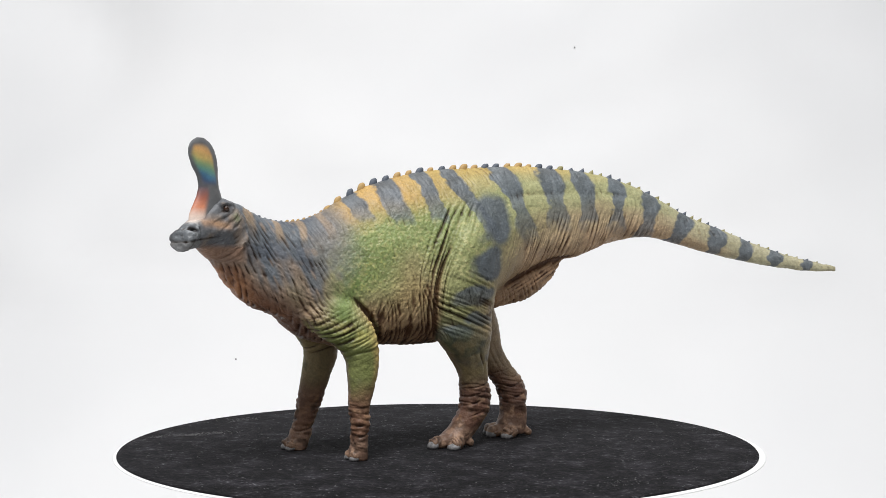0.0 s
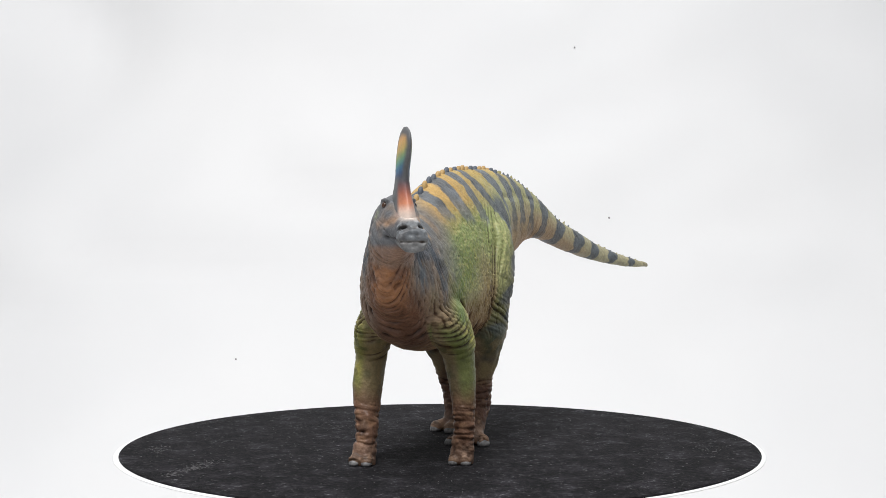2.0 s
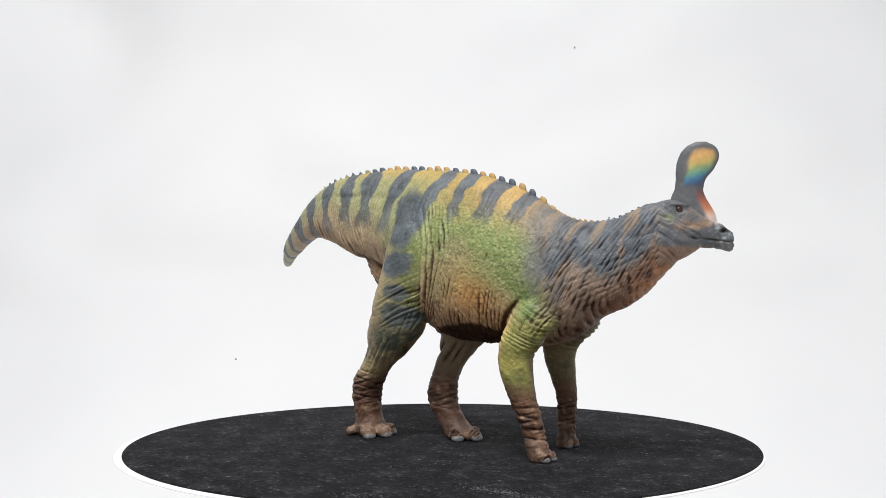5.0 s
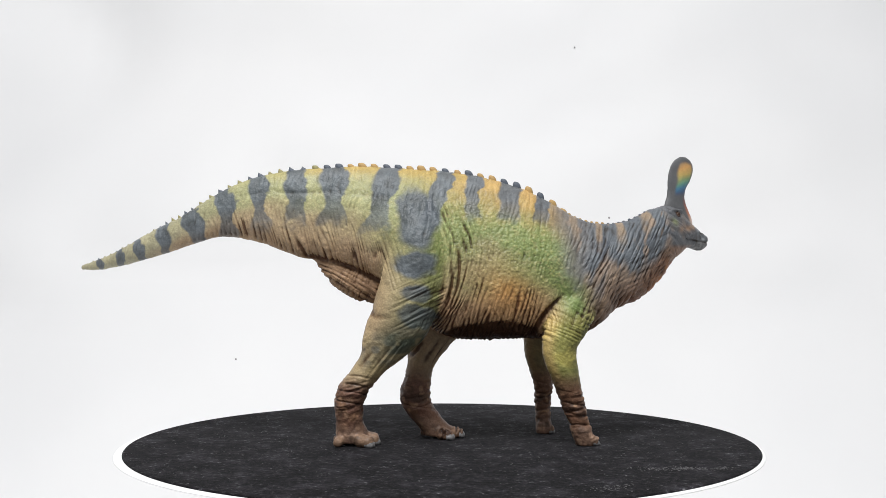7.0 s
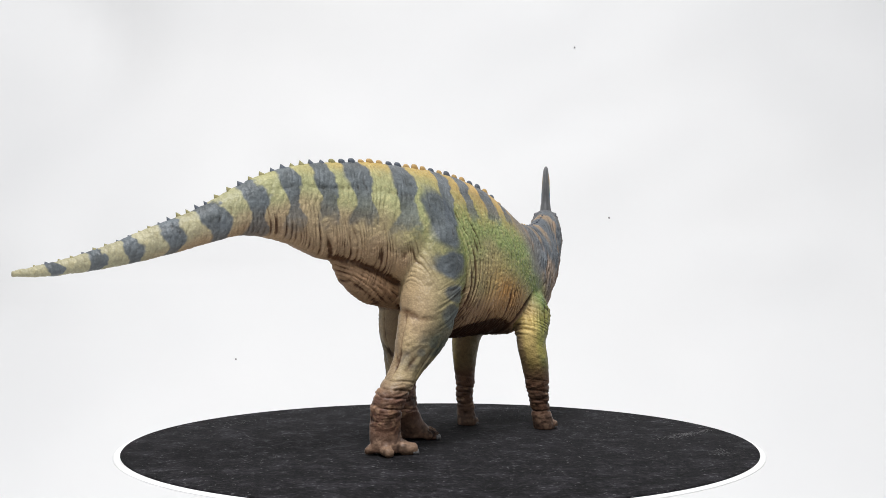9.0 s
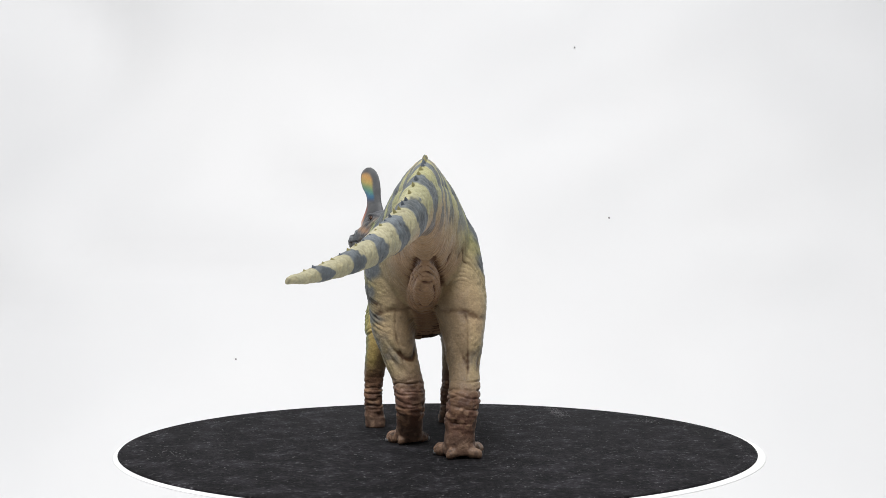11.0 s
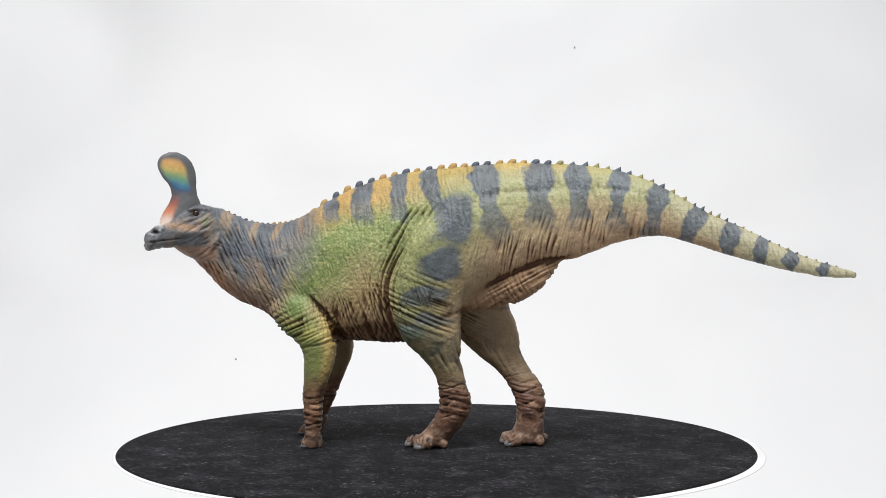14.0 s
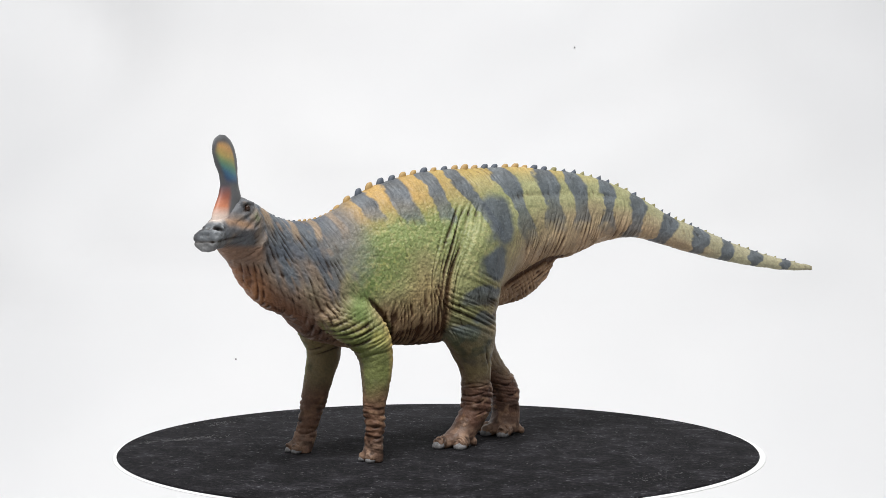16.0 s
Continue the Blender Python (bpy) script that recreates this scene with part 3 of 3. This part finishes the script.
    col = over(col, lin(70, 76, 88), neck * step(0.2, 0.6, cloud(p, 6, 19) + 0.4 * n2) * step(0.3, 0.5, u) * 0.45)
    col = over(col, lin(168, 138, 98), neck * step(0.66, 0.95, u + 0.1 * n2) * step(0.6, 0.95, streak) * (1 - head) * 0.5)
    col = over(col, lin(150, 126, 104), neck * (1 - head) * step(0.35, 0.75, cloud(np.stack([x * 2.2 + z * 1.1, y, z * 0.5 - x * 0.3], 1), 3.6, 15)) * 0.5)
    throat = neck * step(0.42, 0.16, u + 0.12 * n1) * (1 - head) * (1 - 0.6 * step(6, 12, np.abs(y - yc)))
    col = over(col, lin(110, 76, 56), throat * 0.92)
    col = over(col, lin(70, 48, 38), throat * step(-78, -62, x) * step(0.3, 0.05, u + 0.1 * n2) * 0.7)
    col = over(col, lin(160, 112, 76), throat * step(-80, -92, x) * step(-0.2, 0.6, n1 + 0.5 * n2) * 0.7)
    # bands and patches
    col = over(col, slate * (1.0 + 0.22 * n3[:, None] + 0.3 * n2[:, None] + 0.2 * step(0.3, 0.9, n1)[:, None]), banded(x, z, wob) * (1 - limb) * 0.95)
    for px, pz, rx, rz, sgn in PATCHES:
        d = np.hypot((x - px + 1.8 * n1 + wob) / rx, (z - pz + 2.2 * n3 + 1.4 * cloud(p, 6, 18) + wob) / rz)
        col = over(col, slate * (0.86 + 0.25 * n2[:, None]), (1 - step(0.72, 1.12, d)) * (side == sgn) * (np.abs(y - yc) > 8) * 0.95)
    # limbs
    thigh = np.maximum(1 - step(1.0, 1.15, legs["hind_left"]), 1 - step(1.0, 1.15, legs["hind_right"])) * step(66, 58, z)
    arm = np.maximum(1 - step(1.02, 1.2, legs["fore_left"]), 1 - step(1.02, 1.2, legs["fore_right"])) * step(56, 48, z + 2 * n1)
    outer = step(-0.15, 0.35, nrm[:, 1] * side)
    shin = lin(164, 146, 116)
    leg_col = np.tile(shin, (n, 1))
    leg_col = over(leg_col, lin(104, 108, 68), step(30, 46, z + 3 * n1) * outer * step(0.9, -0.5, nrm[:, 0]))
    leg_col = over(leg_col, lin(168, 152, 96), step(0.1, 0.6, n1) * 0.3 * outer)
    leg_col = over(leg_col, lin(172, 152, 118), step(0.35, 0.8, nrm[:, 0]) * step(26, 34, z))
    # browner inner faces, with the shade between the legs painted in
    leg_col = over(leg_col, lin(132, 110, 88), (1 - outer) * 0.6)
    leg_col = over(leg_col, slate * 0.8, outer * step(30, 36, z) * (1 - step(41, 48, z)) * step(0.05, 0.6, n1 + 0.3) * 0.6)
    leg_col = over(leg_col, lin(110, 80, 66), step(32, 21, z + 3 * n1))
    leg_col = over(leg_col, lin(146, 112, 86), step(30, 22, z) * step(0.1, 0.6, n2 + 0.5 * n1) * 0.6)
    leg_col = over(leg_col, lin(122, 96, 82), step(8, 3, z) * 0.6)
    leg_col = over(leg_col, lin(60, 66, 50), outer * step(0.45, -0.35, nrm[:, 0]) * step(33, 40, z) * (1 - step(52, 60, z)) * step(-0.5, 0.15, n1 + 0.4 * n2) * 0.85)
    leg_col = over(leg_col, lin(76, 86, 78), outer * np.exp(-((z - 47 + 3 * n1) / 6.5) ** 2) * step(0.6, -0.2, nrm[:, 0]) * 0.75)
    leg_col = over(leg_col, lin(176, 158, 118), outer * step(-0.1, 0.5, n2 + 0.5 * n1) * step(27, 33, z) * (1 - step(40, 48, z)) * 0.5)
    leg_col = over(leg_col, dark, step(26, 18, z) * step(0.1, 0.5, cloud(p, 4.2, 21) + 0.4 * n2) * 0.55)
    leg_col = over(leg_col, lin(186, 150, 122), step(26, 20, z) * step(0.35, 0.75, cloud(p, 2.4, 22) + 0.3 * n4) * 0.5)
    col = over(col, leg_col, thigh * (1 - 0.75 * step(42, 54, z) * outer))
    arm_col = np.tile(lin(110, 116, 66), (n, 1))
    arm_col = over(arm_col, lin(156, 148, 80), np.clip(step(0.0, 0.6, n1 + 0.5 * n2) * 0.5 + 0.45 * (side > 0), 0, 1) * step(22, 34, z))
    arm_col = over(arm_col, lin(176, 154, 96), step(0.1, 0.7, nrm[:, 0]) * step(20, 32, z))
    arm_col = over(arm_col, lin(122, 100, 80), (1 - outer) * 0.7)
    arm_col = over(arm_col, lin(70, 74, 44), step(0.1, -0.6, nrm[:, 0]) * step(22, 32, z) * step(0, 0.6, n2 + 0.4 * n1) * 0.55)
    arm_col = over(arm_col, lin(112, 82, 64), step(31, 20, z + 3 * n1))
    arm_col = over(arm_col, lin(146, 112, 86), step(28, 20, z) * step(0.1, 0.6, n2 + 0.5 * n1) * 0.6)
    arm_col = over(arm_col, lin(118, 96, 84), step(6, 2, z) * 0.7)
    arm_col = over(arm_col, dark, step(24, 16, z) * step(0.1, 0.5, cloud(p, 4.0, 23) + 0.4 * n2) * 0.55)
    arm_col = over(arm_col, lin(182, 146, 116), step(24, 18, z) * step(0.35, 0.75, cloud(p, 2.4, 24) + 0.3 * n4) * 0.5)
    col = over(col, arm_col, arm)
    col = over(col, lin(112, 88, 74), step(11, 6, z + 1.5 * n1) * 0.8)
    col = over(col, lin(168, 138, 116), step(9, 5, z) * step(0.15, 0.6, cloud(p, 2.2, 26) + 0.3 * n4) * 0.6)
    col = over(col, dark, step(9, 5, z) * step(0.2, 0.6, cloud(p, 2.0, 27)) * 0.6)
    # head
    face = np.tile(lin(90, 92, 96), (n, 1))
    face = over(face, lin(150, 128, 106), step(0.0, 0.6, n1 + 0.4 * n2) * 0.5 * step(14, 9, hs))
    face = over(face, lin(112, 122, 80), np.exp(-(((hs + 3.5) / 1.8) ** 2 + ((z - 90.5) / 1.6) ** 2)) * 0.6)
    face = over(face, lin(146, 146, 144), step(0.1, 0.7, n2) * step(12, 14, hs) * 0.6)
    face = over(face, lin(168, 132, 100), np.exp(-((z - 87.8 - 0.12 * (hs - 4)) / 1.5) ** 2) * step(-3, 1, hs) * (1 - step(11, 13, hs)) * (0.55 + 0.3 * n2))
    face = over(face, lin(126, 98, 80), step(81.5, 79.0, z) * (1 - step(9, 13, hs)) * 0.9)
    face = over(face, lin(98, 102, 106), step(12.5, 14, hs) * 0.85)
    face = over(face, lin(150, 154, 158), step(13, 14.5, hs) * step(0.25, 0.6, cloud(p, 1.7, 28) + 0.4 * n4) * 0.5)
    face = over(face, lin(52, 48, 48), step(13, 15, hs) * step(0.25, 0.7, cloud(p, 2.2, 25)) * 0.6)
    face = over(face, lin(222, 205, 192), np.exp(-(((hs - 13.2) / 2.2) ** 2 + (ha / 2.6) ** 2)) * step(87, 89, z) * 0.95)
    face = over(face, lin(196, 112, 78), np.exp(-(((hs - 10.2) / 1.6) ** 2 + (ha / 2.1) ** 2)) * step(89, 91, z) * 0.9)
    face = over(face, lin(22, 18, 18), np.clip(1.6 * np.exp(-(((hs - 16.6) / 1.5) ** 2 + ((z - 86.2 - 0.2 * (hs - 16.6)) / 0.9) ** 2)), 0, 1) * step(1.5, 2.4, np.abs(ha)))
    face = over(face, lin(60, 54, 52), np.exp(-((z - 82.6 + 0.12 * (hs - 12)) / 0.4) ** 2) * step(7, 12, hs) * 0.6)
    face = over(face, lin(78, 74, 76), np.exp(-(((hs - 0.2) / 2.8) ** 2 + ((z - 93.6) / 2.2) ** 2)) * step(3, 4.5, np.abs(ha)) * 0.5)
    face = over(face, lin(120, 118, 116), step(12, 14, hs) * step(82.6, 81.6, z) * 0.5)
    col = over(col, face, head)
    # thin dark wash in the grooves, their shade painted in too; dry-brushed high points
    wash_shade = step(0.14, 0.7, -relief)
    col = col * (1 - 0.86 * wash_shade[:, None] * np.array([0.86, 0.95, 1.0]))
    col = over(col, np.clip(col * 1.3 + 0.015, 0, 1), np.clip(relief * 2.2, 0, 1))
    return np.clip(col, 0.004, 0.9)


def normals_of(me):
    out = np.empty(len(me.vertices) * 3, np.float32)
    me.vertex_normals.foreach_get("vector", out)
    return out.reshape(-1, 3).astype(float)


def build_body(parent):
    verts, faces = figure_solids()
    me = fused(verts, faces, 0.27)
    me.name = "body"
    n = len(me.vertices)
    co = np.empty(n * 3, np.float32)
    me.vertices.foreach_get("co", co)
    p = co.reshape(-1, 3).astype(float)
    nrm = normals_of(me)
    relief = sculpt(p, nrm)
    q = p + nrm * relief[:, None]
    q[:, 2] = np.maximum(q[:, 2], 0.0)
    paint = np.ones((n, 4), np.float32)
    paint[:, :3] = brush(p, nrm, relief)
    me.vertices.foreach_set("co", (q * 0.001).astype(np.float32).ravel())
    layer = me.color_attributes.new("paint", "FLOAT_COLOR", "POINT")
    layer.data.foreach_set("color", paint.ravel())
    me.polygons.foreach_set("use_smooth", np.ones(len(me.polygons), bool))
    me.materials.clear()
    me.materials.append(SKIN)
    me.update()
    ob = new("body", me)
    ob.parent = parent
    return tagged(ob, "wrinkled green and tan body with slate bands")


def build_crest(parent):
    C = np.array(CREST)
    zs = np.concatenate([np.linspace(88, 116, 90), np.linspace(116.3, 118.7, 14)])
    m = 84
    verts, faces, rings = [], [], []
    for z in zs:
        s, hl, th = (glide(C[:, 0], C[:, k], z) for k in (1, 2, 3))
        ring = []
        for a in np.linspace(0, 2 * math.pi, m, endpoint=False):
            ca, sa = math.cos(a), math.sin(a)
            ring.append(head_point(s + hl * ca, th * math.copysign(abs(sa) ** 1.15, sa), z))
        rings.append(ring)
    rings_to_mesh(rings, verts, faces)
    p = np.array(verts)
    hs, ha, z = (p[:, :2] - EYES[:2]) @ AHEAD[:2], (p[:, :2] - EYES[:2]) @ ASIDE[:2], p[:, 2]
    s, hl = glide(C[:, 0], C[:, 1], z), glide(C[:, 0], C[:, 2], z)
    e = (hs - s) / hl
    n1, n2 = cloud(p, 4, 31), cloud(p, 1.4, 32)
    grey = lin(92, 93, 95)
    col = np.tile(grey, (len(p), 1)) * (1 + 0.12 * n1[:, None])
    keys = [96, 99.5, 103, 105, 107, 109, 111, 114, 117]
    tints = np.array([lin(96, 66, 66), lin(84, 68, 78), lin(66, 90, 122), lin(74, 118, 146), lin(100, 146, 130), lin(136, 154, 108), lin(182, 160, 98), lin(194, 150, 94), lin(146, 126, 100)])
    heart = np.stack([np.interp(z + 0.8 * n1 - 0.25 * (hs - s), keys, tints[:, k]) for k in range(3)], 1)
    amount = (1 - step(0.46, 0.76, np.abs(e - 0.18) + 0.1 * n1)) * step(101, 104, z) * (1 - step(115, 117, z + 0.5 * n1))
    col = col + (heart - col) * amount[:, None]
    front = step(0.3, 0.65, e + 0.12 * n1) * (1 - step(100, 103.5, z + 0.6 * n1))
    blaze = np.stack([np.interp(z, [88, 91, 94, 97, 100, 102], [c[k] for c in (lin(224, 212, 204), lin(214, 190, 176), lin(188, 122, 92), lin(152, 92, 74), lin(108, 80, 80), lin(86, 84, 92))]) for k in range(3)], 1)
    col = col + (blaze - col) * front[:, None]
    me = bpy.data.meshes.new("crest")
    rough = 0.08 * n2 + 0.12 * n1
    centre = np.stack([EYES[0] + AHEAD[0] * s, EYES[1] + AHEAD[1] * s, z], 1)
    out = p - centre
    q = p + out / np.maximum(np.linalg.norm(out, axis=1), 1e-6)[:, None] * rough[:, None]
    me.from_pydata([tuple(v) for v in q * 0.001], [], faces)
    layer = me.color_attributes.new("paint", "FLOAT_COLOR", "POINT")
    layer.data.foreach_set("color", np.concatenate([np.clip(col, 0.004, 0.9), np.ones((len(p), 1))], 1).astype(np.float32).ravel())
    for f in me.polygons:
        f.use_smooth = True
    me.materials.append(CREST_SKIN)
    ob = new("crest", me)
    ob.parent = parent
    return tagged(ob, "upright paddle-shaped head crest with rainbow colours")


def spike_mesh(name, material, sharp):
    """One scute of the back, 1 mm long and 1 mm high, leaning to the tail."""
    bm = bmesh.new()
    rows = []
    for t in (-0.35, 0.0, 0.35, 0.65, 0.88, 1.0):
        k = 1.0 if t < 0 else (max(0.03, 1 - t ** 1.25) if sharp else (1 - 0.3 * t ** 2 - 0.28 * t ** 8))
        rows.append([bm.verts.new((0.5 * k * math.cos(a) + (0.3 if sharp else 0.24) * max(t, 0), 0.26 * k * math.sin(a), t)) for a in np.linspace(0, 2 * math.pi, 10, endpoint=False)])
    for a, b in zip(rows, rows[1:]):
        for i in range(10):
            bm.faces.new((a[i], a[(i + 1) % 10], b[(i + 1) % 10], b[i]))
    bm.faces.new(rows[-1])
    me = bpy.data.meshes.new(name)
    bm.to_mesh(me)
    bm.free()
    for f in me.polygons:
        f.use_smooth = True
    me.materials.append(material)
    return me


def build_spikes(parent):
    rng = random.Random(4)
    kinds = {(m.name, s): spike_mesh("dorsal_spike", m, s) for m in (OCHRE, SLATE, OLIVE) for s in (True, False)}
    x = -88.0
    while x < 152:
        small = x < -54
        gap = 2.4 if small else (4.95 if x < 60 else (4.1 if x < 100 else 3.0))
        high = 0.9 if small else (0.9 + 1.2 * min(1, (x + 54) / 10) if x < -30 else (1.9 if x < 10 else (1.7 if x < 40 else (1.8 if x < 115 else 1.15))))
        long = 1.5 if small else (3.4 if x < 60 else (2.9 if x < 100 else 2.0))
        y, zt = float(glide(SPINE[:, 0], SPINE[:, 1], x)), float(glide(SPINE[:, 0], SPINE[:, 2], x))
        dz = float(glide(SPINE[:, 0], SPINE[:, 2], x + 1) - glide(SPINE[:, 0], SPINE[:, 2], x - 1)) / 2
        dy = float(glide(SPINE[:, 0], SPINE[:, 1], x + 1) - glide(SPINE[:, 0], SPINE[:, 1], x - 1)) / 2
        on = float(banded(np.array([x]), np.array([zt]), np.zeros(1))[0]) > 0.4 or x < -70
        m = SLATE if on else (OCHRE if x < 45 else OLIVE)
        ob = new("dorsal_spike", kinds[(m.name, x > 55)])
        ob.parent = parent
        k = rng.uniform(0.85, 1.12)
        thin = 1.0 if x < 90 else 0.65
        ob.matrix_basis = pose(x * 0.001, y * 0.001, (zt - 0.6) * 0.001, 0, -math.degrees(math.atan(dz)) * 0.8, math.degrees(math.atan(dy))) @ Matrix.Diagonal((long * k * 0.001, 4.2 * thin * (0.5 if small else 1) * 0.001, high * k * 1.1 * 0.001, 1))
        x += gap * rng.uniform(0.93, 1.07)


def build_claws(parent):
    for x0, y0, x1, y1, r in TOES[:6] + TOES[9:]:
        d = np.array([x1 - x0, y1 - y0])
        d = d / np.hypot(*d)
        bm = bmesh.new()
        rows = []
        for t in np.linspace(0, 1, 9):
            rr = r * 0.9 * math.sqrt(max(0.03, 1 - t ** 3.2))
            cx, cy = x1 + d[0] * (2.9 * t - 2.55), y1 + d[1] * (2.9 * t - 2.55)
            rows.append([bm.verts.new(((cx - d[1] * rr * math.cos(a)) * 0.001, (cy + d[0] * rr * math.cos(a)) * 0.001, max(0.0, 1.25 - 0.45 * t + rr * 0.72 * math.sin(a)) * 0.001)) for a in np.linspace(0, 2 * math.pi, 16, endpoint=False)])
        for a, b in zip(rows, rows[1:]):
            for i in range(16):
                bm.faces.new((a[i], a[(i + 1) % 16], b[(i + 1) % 16], b[i]))
        bm.faces.new(rows[-1])
        bm.faces.new(list(reversed(rows[0])))
        part("claw", bm, NAIL, parent, "dull grey nail")


def build_eyes(parent):
    for sgn in (-1, 1):
        bm = bmesh.new()
        bmesh.ops.create_uvsphere(bm, u_segments=20, v_segments=14, radius=0.00125)
        c = head_point(0.2, sgn * 4.75, 93.6) * 0.001
        bmesh.ops.translate(bm, vec=Vector(c), verts=bm.verts)
        part("eye", bm, EYE_PAINT, parent, "small glossy dark brown eye")


def build_figure():
    fig = new("dinosaur_figure")
    tagged(fig, "painted green dinosaur figurine with slate bands, standing on black felt", "figurine")
    build_body(fig)
    build_crest(fig)
    build_spikes(fig)
    build_claws(fig)
    build_eyes(fig)
    return fig


# ---- the turntable ----
FELT_R = 0.1272


def build_turntable():
    tt = new("turntable")
    tagged(tt, "round white motor turntable topped with black felt", "turntable")
    r = FELT_R + 0.0022
    part("platter", lathe([(0, -0.0026), (r - 0.005, -0.0026), (r - 0.0005, -0.0015), (r, -0.0012), (r - 0.0002, -0.0009), (r - 0.0009, -0.0007), (0, -0.0008)], 256), PLASTIC, tt, "white plastic platter")
    part("base", lathe([(0, -TOP), (0.078, -TOP), (0.08, -TOP + 0.002), (0.077, -0.0028), (0, -0.0028)], 128), PLASTIC, tt, "white plastic base")
    felt = part("felt_disc", lathe([(0, -0.00095), (FELT_R - 0.0002, -0.00095), (FELT_R, -0.0005), (FELT_R - 0.0003, -0.0001), (FELT_R - 0.001, 0), (0, 0)], 256), FELT, tt, "black felt disc with pale lint")
    off = radians(-124)
    felt.location = (0.0012 * math.cos(off), 0.0012 * math.sin(off), 0)
    # lint and dust caught in the felt
    rng = random.Random(7)
    verts, faces = [], []
    smears = [((-0.121, 0.014), (-0.091, 0.029), 0.0022, 170), ((-0.108, 0.018), (-0.100, 0.024), 0.0015, 60), ((-0.088, 0.072), (-0.094, 0.061), 0.003, 60), ((0.055, -0.092), (0.07, -0.08), 0.004, 50)]
    spots = []
    for i in range(800):
        a, q = rng.uniform(0, 2 * math.pi), FELT_R * 0.98 * math.sqrt(rng.random())
        spots.append((q * math.cos(a), q * math.sin(a)))
    for (ax, ay), (bx, by), wide, count in smears:
        for i in range(count):
            k = rng.random()
            spots.append((ax + (bx - ax) * k + rng.gauss(0, wide), ay + (by - ay) * k + rng.gauss(0, wide)))
    for x, y in spots:
        if math.hypot(x, y) > FELT_R - 0.002:
            continue
        ln, th, tw = rng.uniform(0.0002, 0.0009) * (1 if rng.random() < 0.93 else 1.8), rng.uniform(0.00004, 0.00012), rng.uniform(0, math.pi)
        dx, dy = ln / 2 * math.cos(tw), ln / 2 * math.sin(tw)
        px, py = -th * math.sin(tw), th * math.cos(tw)
        z0, z1 = 0.00005, 0.00005 + th * 1.6
        b = len(verts)
        verts += [(x - dx + px, y - dy + py, z0), (x - dx - px, y - dy - py, z0), (x + dx - px, y + dy - py, z0), (x + dx + px, y + dy + py, z0), (x - dx * 0.6, y - dy * 0.6, z1), (x + dx * 0.6, y + dy * 0.6, z1)]
        faces += [(b, b + 1, b + 4), (b + 2, b + 3, b + 5), (b + 1, b + 2, b + 5, b + 4), (b + 3, b, b + 4, b + 5)]
    me = bpy.data.meshes.new("lint")
    me.from_pydata(verts, [], faces)
    me.materials.append(LINT)
    lint = new("lint", me)
    lint.parent = tt
    tagged(lint, "pale lint fibres on the felt", kind="stuff")
    return tt


# ---- the white sheet: table, curve and back wall in one ----
def sheet_wave(x, y, z):
    """How far soft folds lift the hanging sheet towards the front."""
    up = min(1, max(0, (y - 0.25) / 0.3))
    w = noise.noise((x * 2.1 + 5, (y + z) * 1.7, 1.0)) * 0.006 + noise.noise((x * 4.0 + (y + z) * 3, (y + z) * 7.0 - x * 3, 4.0)) * 0.0034
    w += (0.5 - abs(noise.noise((x * 3.3 + (y + z) * 1.6 + 2, (y + z) * 3.4 - x * 1.2, 7.0)))) * 0.02 + abs(noise.noise((x * 7 - (y + z) * 4, (y + z) * 8 + x * 3, 9.0))) * 0.009
    return up * w * 2.2


def build_sheet():
    nx, ns = 120, 150
    run = []
    for i in range(ns):
        t = i / (ns - 1)
        d = t * 3.2
        bend, flat = 0.42, 1.38
        if d < flat:
            run.append((-1.2 + d, 0.0))
        elif d < flat + bend * math.pi / 2:
            a = (d - flat) / bend
            run.append((flat - 1.2 + bend * math.sin(a), bend - bend * math.cos(a)))
        else:
            run.append((flat - 1.2 + bend, bend + d - flat - bend * math.pi / 2))
    verts, faces = [], []
    for i, (y, z) in enumerate(run):
        for j in range(nx):
            x = -1.2 + 2.4 * j / (nx - 1)
            verts.append((x, y - sheet_wave(x, y, z), z))
    for i in range(ns - 1):
        for j in range(nx - 1):
            a = i * nx + j
            faces.append((a, a + 1, a + nx + 1, a + nx))
    me = bpy.data.meshes.new("backdrop")
    me.from_pydata(verts, [], faces)
    for f in me.polygons:
        f.use_smooth = True
    me.materials.append(PAPER)
    ob = new("backdrop", me)
    return tagged(ob, "white seamless sheet curving up behind the turntable", "backdrop", kind="structure")


def build_specks():
    """Specks of dust that cling to the sheet: x, y, z on its surface, radius."""
    bm = bmesh.new()
    for x, y, z, r in ((0.117, 0.596, 0.3622, 0.0007), (0.1405, 0.5457, 0.2134, 0.0009), (-0.1545, 0.4571, 0.1043, 0.0007)):
        made = bmesh.ops.create_uvsphere(bm, u_segments=10, v_segments=6, radius=r)
        bmesh.ops.translate(bm, vec=(x, y - sheet_wave(x, y, z), z), verts=made["verts"])
    return tagged(part("dust_specks", bm, SPECK), "grey dust specks clinging to the white sheet", "dust", kind="stuff")


build_specks()
build_sheet()
TABLE = build_turntable()
FIGURE = build_figure()


def motions():
    walk(TABLE, [(t, pose(0, 0, TOP, 0, 0, a)) for t, a in TURN])
    walk(FIGURE, [(t, pose(0, 0, TOP, 0, 0, a - FACING)) for t, a in TURN])


motions()
